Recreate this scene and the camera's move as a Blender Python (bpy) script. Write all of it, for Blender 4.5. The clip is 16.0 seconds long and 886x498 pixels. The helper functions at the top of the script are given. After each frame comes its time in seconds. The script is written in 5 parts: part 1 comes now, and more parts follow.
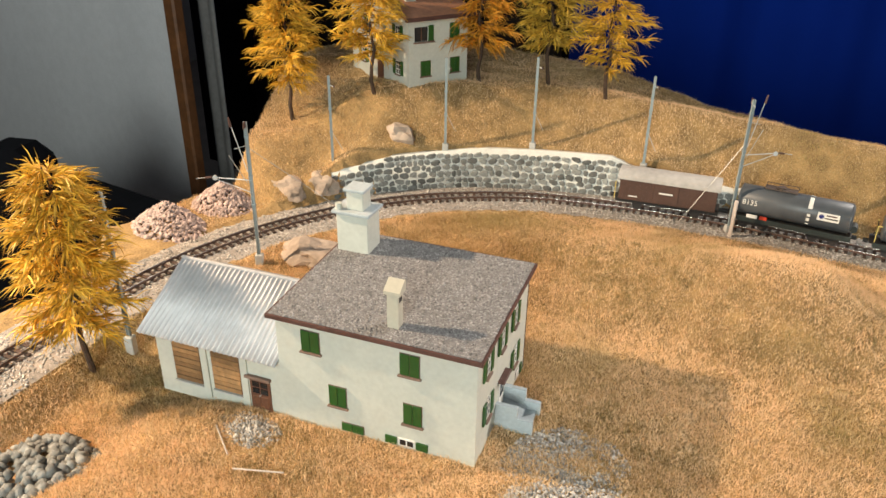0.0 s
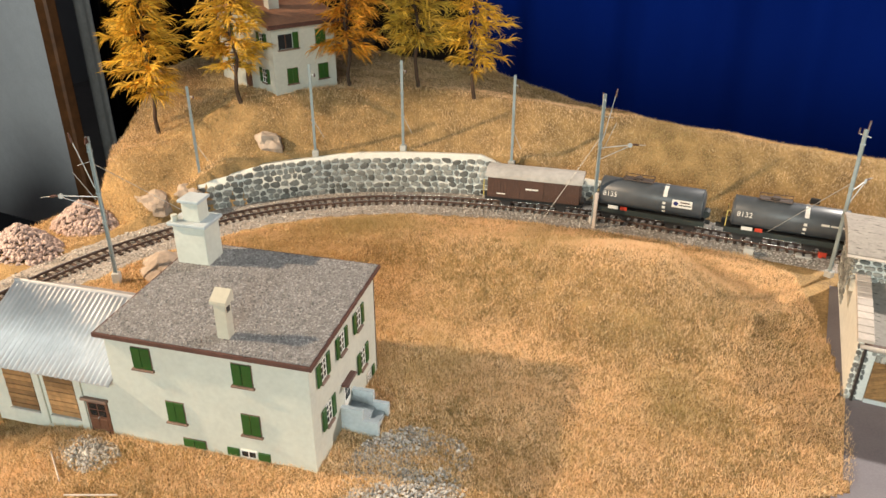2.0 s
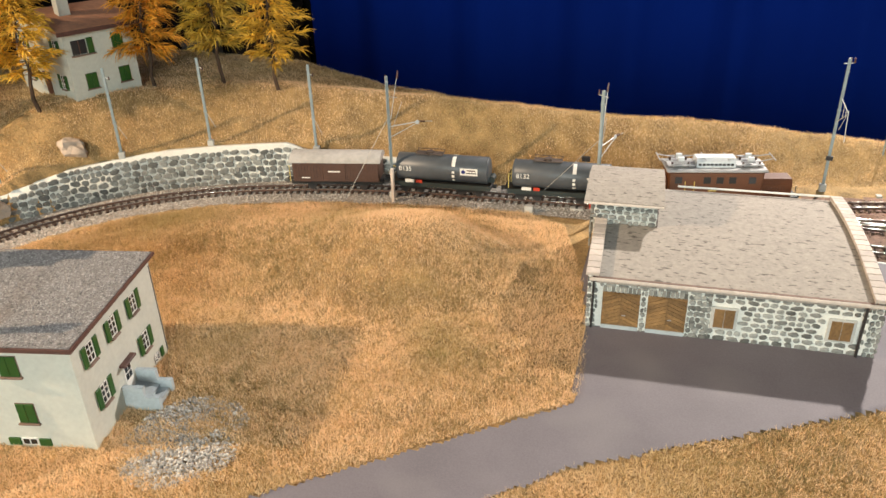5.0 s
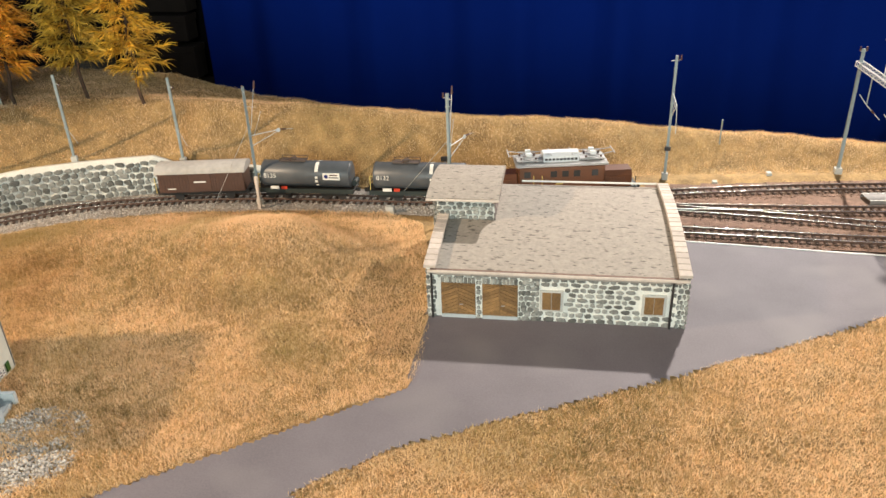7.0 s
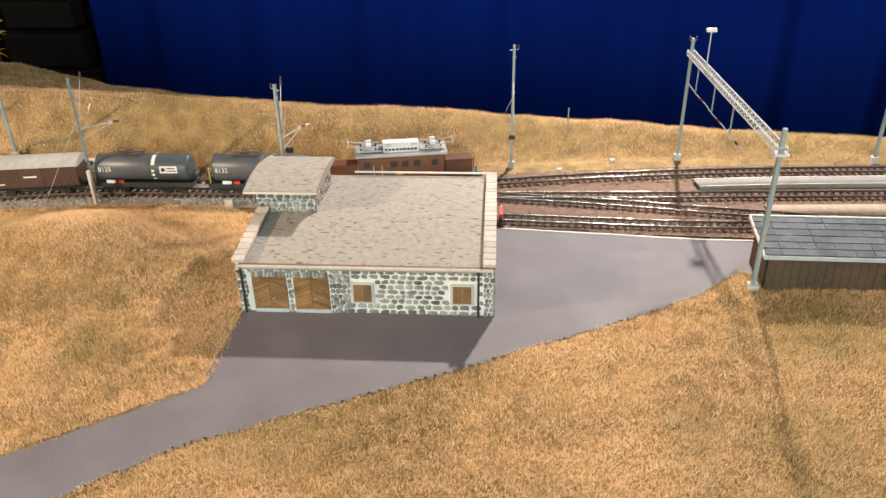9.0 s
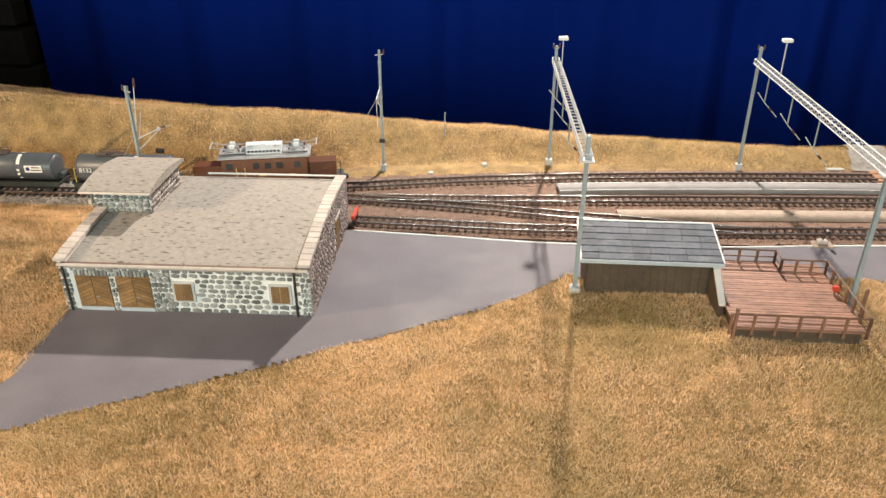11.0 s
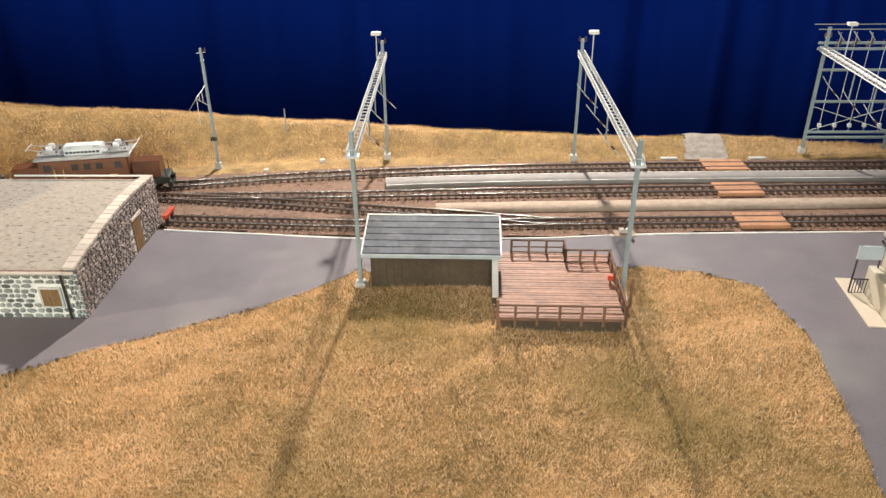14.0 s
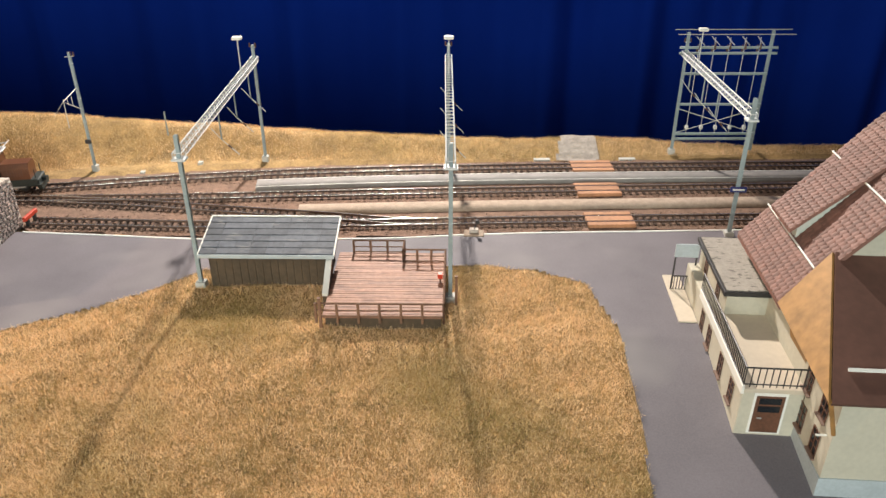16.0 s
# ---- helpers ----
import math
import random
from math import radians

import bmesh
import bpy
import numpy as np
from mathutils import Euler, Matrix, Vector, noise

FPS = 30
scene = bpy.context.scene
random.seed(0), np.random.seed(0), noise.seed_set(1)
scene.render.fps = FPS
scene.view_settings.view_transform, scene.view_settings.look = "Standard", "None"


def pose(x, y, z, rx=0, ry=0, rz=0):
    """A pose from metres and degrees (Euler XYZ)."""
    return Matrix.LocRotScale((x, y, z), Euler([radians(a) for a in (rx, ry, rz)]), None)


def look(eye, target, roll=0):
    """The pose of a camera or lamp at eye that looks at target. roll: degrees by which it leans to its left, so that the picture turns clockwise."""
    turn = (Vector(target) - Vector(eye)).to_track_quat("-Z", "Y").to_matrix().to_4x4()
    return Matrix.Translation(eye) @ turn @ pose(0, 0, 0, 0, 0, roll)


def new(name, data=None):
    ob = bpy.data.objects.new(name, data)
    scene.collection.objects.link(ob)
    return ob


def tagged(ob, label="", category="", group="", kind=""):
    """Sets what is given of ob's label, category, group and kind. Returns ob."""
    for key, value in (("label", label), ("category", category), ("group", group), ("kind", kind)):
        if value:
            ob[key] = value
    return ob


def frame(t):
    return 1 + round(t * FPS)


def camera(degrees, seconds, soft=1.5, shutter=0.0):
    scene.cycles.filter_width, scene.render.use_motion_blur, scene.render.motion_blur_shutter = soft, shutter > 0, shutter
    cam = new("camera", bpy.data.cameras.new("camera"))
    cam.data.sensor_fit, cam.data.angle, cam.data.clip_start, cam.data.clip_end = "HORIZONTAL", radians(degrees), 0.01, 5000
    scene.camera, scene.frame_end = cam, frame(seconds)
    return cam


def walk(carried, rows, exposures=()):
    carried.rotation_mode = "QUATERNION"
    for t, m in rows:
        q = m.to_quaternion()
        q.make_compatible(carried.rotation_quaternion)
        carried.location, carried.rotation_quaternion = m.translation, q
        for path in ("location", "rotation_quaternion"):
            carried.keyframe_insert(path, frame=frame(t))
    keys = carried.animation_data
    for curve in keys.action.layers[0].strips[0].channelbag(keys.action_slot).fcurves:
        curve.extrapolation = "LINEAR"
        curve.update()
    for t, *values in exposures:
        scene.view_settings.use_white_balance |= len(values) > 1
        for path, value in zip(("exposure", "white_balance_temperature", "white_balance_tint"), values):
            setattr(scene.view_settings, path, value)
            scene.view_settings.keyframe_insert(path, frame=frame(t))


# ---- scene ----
cam = camera(60.6, 16.0)
PATH = [
    (0, (0.03433, 0.01852, 0.28813), (0.01987, 0.04205, 0.27406), 0.90),
    (0.5, (0.04678, 0.02599, 0.28597), (0.03272, 0.04983, 0.27199), 0.70),
    (1, (0.05752, 0.03173, 0.28659), (0.04400, 0.05589, 0.27264), 0.50),
    (1.5, (0.06818, 0.03644, 0.28797), (0.05535, 0.06096, 0.27401), 0.40),
    (2, (0.08234, 0.04281, 0.28709), (0.07028, 0.06780, 0.27325), 0.20),
    (2.5, (0.09675, 0.03999, 0.29233), (0.08550, 0.06541, 0.27861), 0.30),
    (3, (0.11112, 0.03669, 0.29343), (0.10042, 0.06236, 0.27974), 0.10),
    (3.5, (0.12707, 0.03615, 0.29419), (0.11698, 0.06200, 0.28038), -0.50),
    (4, (0.14152, 0.03563, 0.29379), (0.13212, 0.06161, 0.27968), -0.90),
    (6.5, (0.23455, 0.02232, 0.29805), (0.22828, 0.04915, 0.28382), -2.60),
    (7, (0.24718, 0.02069, 0.29955), (0.24172, 0.04774, 0.28542), -2.20),
    (7.5, (0.26339, 0.02816, 0.29845), (0.25870, 0.05530, 0.28424), -1.60),
    (8, (0.27815, 0.03557, 0.30011), (0.27413, 0.06281, 0.28585), -1.50),
    (8.5, (0.29335, 0.03853, 0.30016), (0.29008, 0.06583, 0.28582), -1.60),
    (9, (0.33685, 0.03635, 0.30003), (0.33393, 0.06349, 0.28537), -1.00),
    (11.5, (0.48234, 0.03660, 0.30552), (0.47994, 0.06384, 0.29092), -0.00),
    (12, (0.50336, 0.04388, 0.30355), (0.50104, 0.07096, 0.28864), -1.00),
    (12.5, (0.51437, 0.04746, 0.30451), (0.51262, 0.07462, 0.28966), -1.60),
    (13, (0.54920, 0.04142, 0.30608), (0.54777, 0.06859, 0.29123), -0.80),
    (13.5, (0.57872, 0.04732, 0.30775), (0.57733, 0.07443, 0.29280), -0.40),
    (14, (0.60889, 0.04566, 0.30715), (0.60732, 0.07283, 0.29230), -0.50),
    (14.5, (0.64071, 0.04641, 0.30746), (0.63931, 0.07362, 0.29269), -0.10),
    (15, (0.66661, 0.04524, 0.30950), (0.66546, 0.07249, 0.29476), 0.20),
    (15.5, (0.69328, 0.04038, 0.31243), (0.69229, 0.06763, 0.29769), 0.20),
    (16, (0.72224, 0.03548, 0.31459), (0.72148, 0.06268, 0.29974), 0.00),
]
walk(cam, [(t, look(eye, target, roll)) for t, eye, target, roll in PATH])

# ---- light: spot lamps above the layout, an added front fill, dim hall around ----
world = bpy.data.worlds.new("hall_ambient")
scene.world = world
world.use_nodes = True
world.node_tree.nodes["Background"].inputs[0].default_value = (0.80, 0.86, 1.0, 1)
world.node_tree.nodes["Background"].inputs[1].default_value = 0.17


def lamp(name, at, to, power, radius, color, cone=130, blend=0.6):
    data = bpy.data.lights.new(name, "SPOT")
    data.energy, data.shadow_soft_size, data.color = power, radius, color
    data.spot_size, data.spot_blend = radians(cone), blend
    ob = new(name, data)
    ob.matrix_world = look([v * 0.001 for v in at], [v * 0.001 for v in to])
    return ob


lamp("spot_lamp", (605, 1430, 720), (480, -20, 0), 122, 0.018, (1.0, 0.905, 0.81), 95, 1.0)
lamp("spot_lamp", (-930, 40, 580), (-210, 345, 0), 74, 0.014, (1.0, 0.75, 0.51), 66, 0.9)
# Unseen soft fill from the viewer's side, added to brighten the facing walls.
lamp("hall_fill", (400, -1500, 640), (400, 450, 0), 136, 0.45, (0.92, 1.0, 0.94))

# ---- materials ----


def mat(name, color, rough=0.7, metal=0.0, var=0.25, scale=200.0, bump=0.15, second=None, fine=6.0, spec=0.5, rand=0.0, distance=0.0004):
    """A painted or natural surface: two scales of noise in its colour and a fine relief."""
    m = bpy.data.materials.new(name)
    m.use_nodes = True
    nt = m.node_tree
    n, l = nt.nodes, nt.links
    b = n["Principled BSDF"]
    b.inputs["Roughness"].default_value, b.inputs["Metallic"].default_value = rough, metal
    b.inputs["Specular IOR Level"].default_value = spec
    tc = n.new("ShaderNodeTexCoord")
    big, small = n.new("ShaderNodeTexNoise"), n.new("ShaderNodeTexNoise")
    big.inputs["Scale"].default_value, small.inputs["Scale"].default_value = scale / fine, scale
    big.inputs["Detail"].default_value = small.inputs["Detail"].default_value = 3
    geo = n.new("ShaderNodeNewGeometry")
    for t in (big, small):
        l.new(geo.outputs["Position"], t.inputs["Vector"])
    add = n.new("ShaderNodeMath")
    add.operation = "ADD"
    l.new(big.outputs["Fac"], add.inputs[0])
    l.new(small.outputs["Fac"], add.inputs[1])
    ramp = n.new("ShaderNodeMapRange")
    ramp.inputs["From Min"].default_value, ramp.inputs["From Max"].default_value = 0.7, 1.3
    l.new(add.outputs[0], ramp.inputs["Value"])
    mix = n.new("ShaderNodeMix")
    mix.data_type = "RGBA"
    dark = second or [c * (1 - var) for c in color]
    light = color if second else [min(1, c * (1 + var * 0.6)) for c in color]
    mix.inputs["A"].default_value, mix.inputs["B"].default_value = (*dark, 1), (*light, 1)
    l.new(ramp.outputs["Result"], mix.inputs["Factor"])
    out = mix.outputs["Result"]
    if rand:
        info = n.new("ShaderNodeObjectInfo") if rand > 0 else n.new("ShaderNodeNewGeometry")
        hsv = n.new("ShaderNodeHueSaturation")
        mr = n.new("ShaderNodeMapRange")
        mr.inputs["To Min"].default_value, mr.inputs["To Max"].default_value = 1 - abs(rand), 1 + abs(rand)
        l.new(info.outputs["Random" if rand > 0 else "Random Per Island"], mr.inputs["Value"])
        l.new(mr.outputs["Result"], hsv.inputs["Value"])
        l.new(out, hsv.inputs["Color"])
        out = hsv.outputs["Color"]
    l.new(out, b.inputs["Base Color"])
    if bump:
        bn = n.new("ShaderNodeBump")
        bn.inputs["Strength"].default_value, bn.inputs["Distance"].default_value = bump, distance
        l.new(small.outputs["Fac"], bn.inputs["Height"])
        l.new(bn.outputs["Normal"], b.inputs["Normal"])
    return m


M_SOIL = mat("dry_soil", (0.40, 0.26, 0.11), 0.95, var=0.5, scale=700, fine=12, bump=0.6, distance=0.002)
M_ASPHALT = mat("grey_asphalt", (0.165, 0.150, 0.165), 0.72, var=0.16, scale=900, fine=40, bump=0.2, spec=0.3)
M_PLASTER = mat("white_plaster", (0.56, 0.575, 0.51), 0.85, var=0.08, scale=350, bump=0.25)
M_PLASTER_WARM = mat("cream_plaster", (0.52, 0.485, 0.39), 0.85, var=0.08, scale=350, bump=0.25)
M_GRAVEL_ROOF = mat("gravel_roof_grit", (0.25, 0.24, 0.235), 0.9, var=0.25, scale=900, fine=4, bump=0.7, rand=-0.5, distance=0.001)
M_FASCIA = mat("dark_red_brown_paint", (0.10, 0.045, 0.035), 0.6, var=0.3)
M_GREEN = mat("green_shutter_paint", (0.02, 0.085, 0.012), 0.5, var=0.2)
M_SILL = mat("brown_stone_sill", (0.20, 0.13, 0.10), 0.8, var=0.25)
M_TIN = mat("corrugated_tin", (0.56, 0.55, 0.55), 0.45, metal=0.35, var=0.15, scale=120, bump=0.05)
M_PLANK = mat("light_brown_plank", (0.36, 0.20, 0.085), 0.7, var=0.35, scale=300, rand=0.45)
M_BOARDS = mat("orange_brown_crossing_boards", (0.44, 0.215, 0.11), 0.7, var=0.25, scale=300, rand=0.15)
M_DOOR = mat("brown_door_wood", (0.13, 0.055, 0.03), 0.6, var=0.3, scale=500)
M_GLASS = mat("dark_window_glass", (0.015, 0.017, 0.02), 0.12, var=0.1, bump=0)
M_WHITE = mat("white_paint", (0.78, 0.77, 0.72), 0.6, var=0.06)
M_CONCRETE = mat("pale_concrete", (0.50, 0.50, 0.47), 0.85, var=0.15, scale=500, bump=0.3)
M_PLATFORM = mat("worn_platform_concrete", (0.26, 0.245, 0.235), 0.85, var=0.2, scale=500, bump=0.3)
M_STEP = mat("blue_grey_concrete", (0.42, 0.47, 0.49), 0.85, var=0.12, scale=500, bump=0.3)
M_STONE = mat("grey_field_stone", (0.26, 0.26, 0.24), 0.85, var=0.4, scale=500, bump=0.4, rand=-0.5)
M_STONE_PART = mat("grey_rubble_stone", (0.25, 0.255, 0.235), 0.85, var=0.4, scale=500, bump=0.4, rand=0.5)
M_BRICK = mat("grey_brown_brick", (0.27, 0.22, 0.20), 0.85, var=0.35, scale=500, bump=0.3, rand=0.45)
M_MORTAR = mat("pale_mortar", (0.78, 0.78, 0.72), 0.9, var=0.1, scale=700, bump=0.3)
M_ROOF_FELT = mat("mottled_grey_felt", (0.385, 0.345, 0.295), 0.9, var=0.3, scale=420, fine=2.2, bump=0.4, second=(0.29, 0.26, 0.225), distance=0.001)
M_COPING = mat("pale_pink_coping_stone", (0.56, 0.49, 0.43), 0.85, var=0.15, scale=300, rand=0.18)
M_WOOD = mat("ochre_brown_wood", (0.24, 0.135, 0.05), 0.65, var=0.35, scale=600, rand=0.25)
M_RUST = mat("rusty_rail_side", (0.085, 0.045, 0.03), 0.75, var=0.35, scale=400)
M_RAILTOP = mat("polished_rail_head", (0.75, 0.72, 0.68), 0.22, metal=0.9, var=0.1, bump=0)
M_SLEEPER = mat("dark_brown_sleeper", (0.075, 0.045, 0.032), 0.85, var=0.35, scale=500, rand=0.3)
M_BALLAST = mat("pale_grey_ballast", (0.47, 0.44, 0.40), 0.9, var=0.4, scale=500, rand=-0.4)
M_BALLAST_RED = mat("reddish_brown_ballast", (0.28, 0.18, 0.13), 0.9, var=0.4, scale=500, rand=-0.4)
M_BED = mat("track_bed_grit", (0.36, 0.32, 0.28), 0.95, var=0.4, scale=900, bump=0.5)
M_BED_RED = mat("reddish_bed_grit", (0.22, 0.135, 0.095), 0.95, var=0.4, scale=900, bump=0.5)
M_PATH = mat("sandy_path_grit", (0.37, 0.29, 0.225), 0.95, var=0.25, scale=900, bump=0.4)
M_SLATE = mat("dark_slate_felt", (0.085, 0.095, 0.115), 0.75, var=0.3, scale=260, rand=0.2)
M_SHED_WOOD = mat("dark_brown_boards", (0.085, 0.058, 0.034), 0.75, var=0.3, scale=300, rand=0.05)
M_DECK = mat("red_brown_deck_boards", (0.33, 0.165, 0.105), 0.65, var=0.3, scale=260, rand=0.16)
M_RAILWOOD = mat("brown_railing_wood", (0.19, 0.10, 0.06), 0.7, var=0.3, scale=300, rand=0.15)
M_MAST = mat("grey_green_steel_paint", (0.27, 0.33, 0.345), 0.5, var=0.15, scale=400, bump=0.05)
M_LATTICE = mat("light_grey_lattice_paint", (0.62, 0.65, 0.66), 0.5, var=0.1, scale=400, bump=0.05)
M_WIRE = mat("bare_wire", (0.52, 0.53, 0.52), 0.4, metal=0.4, var=0.1, bump=0)
M_INSUL = mat("brown_insulator", (0.09, 0.045, 0.035), 0.35, var=0.2)
M_LOCO = mat("brown_loco_paint", (0.125, 0.045, 0.017), 0.42, var=0.15, scale=300, bump=0.03)
M_FRAME = mat("dark_green_grey_frame", (0.022, 0.032, 0.030), 0.6, var=0.3, scale=400)
M_SILVER = mat("silver_roof_gear", (0.42, 0.42, 0.42), 0.45, metal=0.3, var=0.15)
M_TANK = mat("dark_grey_tank_paint", (0.085, 0.095, 0.105), 0.42, var=0.18, scale=120, bump=0.03)
M_TANK_TOP = mat("sooty_brown_tank_top", (0.085, 0.062, 0.05), 0.6, var=0.3, scale=200)
M_BLACK = mat("black_underframe", (0.018, 0.017, 0.016), 0.65, var=0.3)
M_YELLOW = mat("yellow_handrail_paint", (0.62, 0.50, 0.16), 0.5, var=0.1, bump=0)
M_VAN = mat("brown_van_paint", (0.085, 0.043, 0.03), 0.55, var=0.2, scale=300)
M_VAN_ROOF = mat("light_grey_van_roof", (0.46, 0.44, 0.41), 0.7, var=0.2, scale=200)
M_RED = mat("red_signal_paint", (0.55, 0.05, 0.02), 0.5, var=0.1, bump=0)
M_SIGN = mat("blue_sign_enamel", (0.02, 0.03, 0.16), 0.35, var=0.05, bump=0)
M_TILE = mat("red_brown_roof_tile", (0.20, 0.098, 0.075), 0.7, var=0.25, scale=300, rand=-0.22)
M_TILE_FAR = mat("terracotta_roof", (0.42, 0.205, 0.115), 0.75, var=0.25, scale=250)
# Hip slope turned from the lamp: its shade is in this darker brown.
M_HIP_SHADED = mat("shade_brown_hip_roof", (0.11, 0.05, 0.035), 0.6, var=0.2, scale=200)
M_OCHRE = mat("ochre_timber", (0.37, 0.195, 0.06), 0.6, var=0.35, scale=160)
M_TERRACE = mat("beige_terrace_floor", (0.55, 0.475, 0.375), 0.8, var=0.06, scale=300)
M_IRON = mat("dark_iron", (0.03, 0.028, 0.028), 0.5, var=0.2)
M_BARK = mat("larch_bark", (0.07, 0.042, 0.026), 0.9, var=0.4, scale=900, bump=0.6)
M_NEEDLE = mat("golden_larch_needles", (0.72, 0.42, 0.035), 0.6, var=0.35, scale=60, bump=0, rand=-0.4)
M_NEEDLE_GREEN = mat("yellow_green_larch_needles", (0.50, 0.33, 0.035), 0.6, var=0.35, scale=60, bump=0, rand=-0.4)
M_NEEDLE_ORANGE = mat("orange_larch_needles", (0.72, 0.32, 0.025), 0.6, var=0.35, scale=60, bump=0, rand=-0.4)
M_ROCK = mat("pale_rock", (0.40, 0.325, 0.26), 0.9, var=0.35, scale=160, bump=0.6, distance=0.002)
M_ORE = mat("pinkish_crushed_stone", (0.50, 0.39, 0.35), 0.9, var=0.3, scale=400, rand=-0.3)
M_CURTAIN = mat("royal_blue_cloth", (0.0016, 0.030, 0.33), 0.85, var=0.15, scale=900, fine=200, bump=0.1, spec=0.15)
M_NIGHT = mat("black_cloth", (0.006, 0.006, 0.008), 0.9, var=0.3, scale=60, bump=0.1, spec=0.2)
M_SHEET = mat("light_grey_cloth", (0.74, 0.74, 0.76), 0.9, var=0.06, scale=300, bump=0.1)
M_DRAPE = mat("dull_grey_cloth", (0.20, 0.195, 0.19), 0.9, var=0.2, scale=120, bump=0.1)
# Hall light would brighten these two, so the gap's darkness is in their colours.
M_CARTON = mat("carton_darkened_for_gap", (0.022, 0.014, 0.009), 0.9, var=0.3, scale=30, bump=0.1)
M_CRATE = mat("crate_darkened_for_gap", (0.075, 0.072, 0.068), 0.8, var=0.2, scale=40, bump=0.1)
M_POLE = mat("brown_varnished_wood", (0.19, 0.075, 0.025), 0.5, var=0.35, scale=80)
M_HALL = mat("hall_wall", (0.30, 0.29, 0.28), 0.9, var=0.08, scale=10)
M_FLOOR = mat("hall_floor", (0.16, 0.14, 0.12), 0.7, var=0.2, scale=10)


def grass_mat():
    """Dry static grass: straw, ochre and olive drifts over the ground, and each blade a little different."""
    m = bpy.data.materials.new("dry_static_grass")
    m.use_nodes = True
    n, l = m.node_tree.nodes, m.node_tree.links
    b = n["Principled BSDF"]
    b.inputs["Roughness"].default_value = 0.75
    b.inputs["Specular IOR Level"].default_value = 0.25
    geo = n.new("ShaderNodeNewGeometry")
    a, c = n.new("ShaderNodeTexNoise"), n.new("ShaderNodeTexNoise")
    for t, s in ((a, 9.0), (c, 95.0)):
        t.inputs["Scale"].default_value, t.inputs["Detail"].default_value = s, 3
        l.new(geo.outputs["Position"], t.inputs["Vector"])
    s1 = n.new("ShaderNodeMath")
    s1.operation = "MULTIPLY_ADD"
    l.new(c.outputs["Fac"], s1.inputs[0])
    s1.inputs[1].default_value = 0.6
    l.new(a.outputs["Fac"], s1.inputs[2])
    s2 = n.new("ShaderNodeMath")
    s2.operation = "MULTIPLY_ADD"
    l.new(geo.outputs["Random Per Island"], s2.inputs[0])
    s2.inputs[1].default_value = 0.58
    l.new(s1.outputs[0], s2.inputs[2])
    ramp = n.new("ShaderNodeValToRGB")
    e = ramp.color_ramp.elements
    e[0].position, e[0].color = 0.56, (0.235, 0.19, 0.075, 1)
    e[1].position, e[1].color = 1.0, (0.88, 0.655, 0.405, 1)
    for p, col in ((0.68, (0.48, 0.325, 0.15, 1)), (0.82, (0.72, 0.485, 0.24, 1))):
        x = ramp.color_ramp.elements.new(p)
        x.color = col
    s3 = n.new("ShaderNodeMath")
    s3.operation = "SUBTRACT"
    s3.inputs[1].default_value = 0.15
    l.new(s2.outputs[0], s3.inputs[0])
    l.new(s3.outputs[0], ramp.inputs["Fac"])
    drift, amount, tone = n.new("ShaderNodeTexNoise"), n.new("ShaderNodeMapRange"), n.new("ShaderNodeMix")
    drift.inputs["Scale"].default_value, drift.inputs["Detail"].default_value = 6.5, 4
    l.new(geo.outputs["Position"], drift.inputs["Vector"])
    amount.inputs["From Min"].default_value, amount.inputs["From Max"].default_value, amount.inputs["To Max"].default_value = 0.5, 0.68, 0.6
    l.new(drift.outputs["Fac"], amount.inputs["Value"])
    tone.data_type = "RGBA"
    l.new(amount.outputs["Result"], tone.inputs["Factor"])
    l.new(ramp.outputs["Color"], tone.inputs["A"])
    tone.inputs["B"].default_value = (0.34, 0.275, 0.088, 1)
    l.new(tone.outputs["Result"], b.inputs["Base Color"])
    tr, mx = n.new("ShaderNodeBsdfTranslucent"), n.new("ShaderNodeMixShader")
    l.new(tone.outputs["Result"], tr.inputs["Color"])
    mx.inputs["Fac"].default_value = 0.2
    l.new(b.outputs[0], mx.inputs[1])
    l.new(tr.outputs[0], mx.inputs[2])
    l.new(mx.outputs[0], n["Material Output"].inputs["Surface"])
    return m


M_GRASS = grass_mat()


def flecks(m, color, stretch, low, high):
    """Dark elongated flecks scattered over a material's base colour."""
    n, l = m.node_tree.nodes, m.node_tree.links
    b = n["Principled BSDF"]
    under = b.inputs["Base Color"].links[0].from_socket
    geo, mp, tex = n.new("ShaderNodeNewGeometry"), n.new("ShaderNodeMapping"), n.new("ShaderNodeTexNoise")
    mp.inputs["Scale"].default_value = stretch
    tex.inputs["Scale"].default_value, tex.inputs["Detail"].default_value = 1.0, 2
    l.new(geo.outputs["Position"], mp.inputs["Vector"])
    l.new(mp.outputs["Vector"], tex.inputs["Vector"])
    mr, mix = n.new("ShaderNodeMapRange"), n.new("ShaderNodeMix")
    mr.inputs["From Min"].default_value, mr.inputs["From Max"].default_value = low, high
    l.new(tex.outputs["Fac"], mr.inputs["Value"])
    mix.data_type = "RGBA"
    mix.inputs["B"].default_value = (*color, 1)
    l.new(mr.outputs["Result"], mix.inputs["Factor"])
    l.new(under, mix.inputs["A"])
    l.new(mix.outputs["Result"], b.inputs["Base Color"])


flecks(M_ROOF_FELT, (0.13, 0.115, 0.10), (170, 480, 300), 0.60, 0.68)
flecks(M_ASPHALT, (0.21, 0.195, 0.20), (14, 14, 14), 0.52, 0.75)
flecks(M_SLATE, (0.16, 0.165, 0.175), (60, 240, 200), 0.60, 0.72)
flecks(M_DECK, (0.19, 0.095, 0.065), (45, 260, 200), 0.55, 0.70)

# ---- building helpers: all sizes in millimetres ----
MM = 0.001


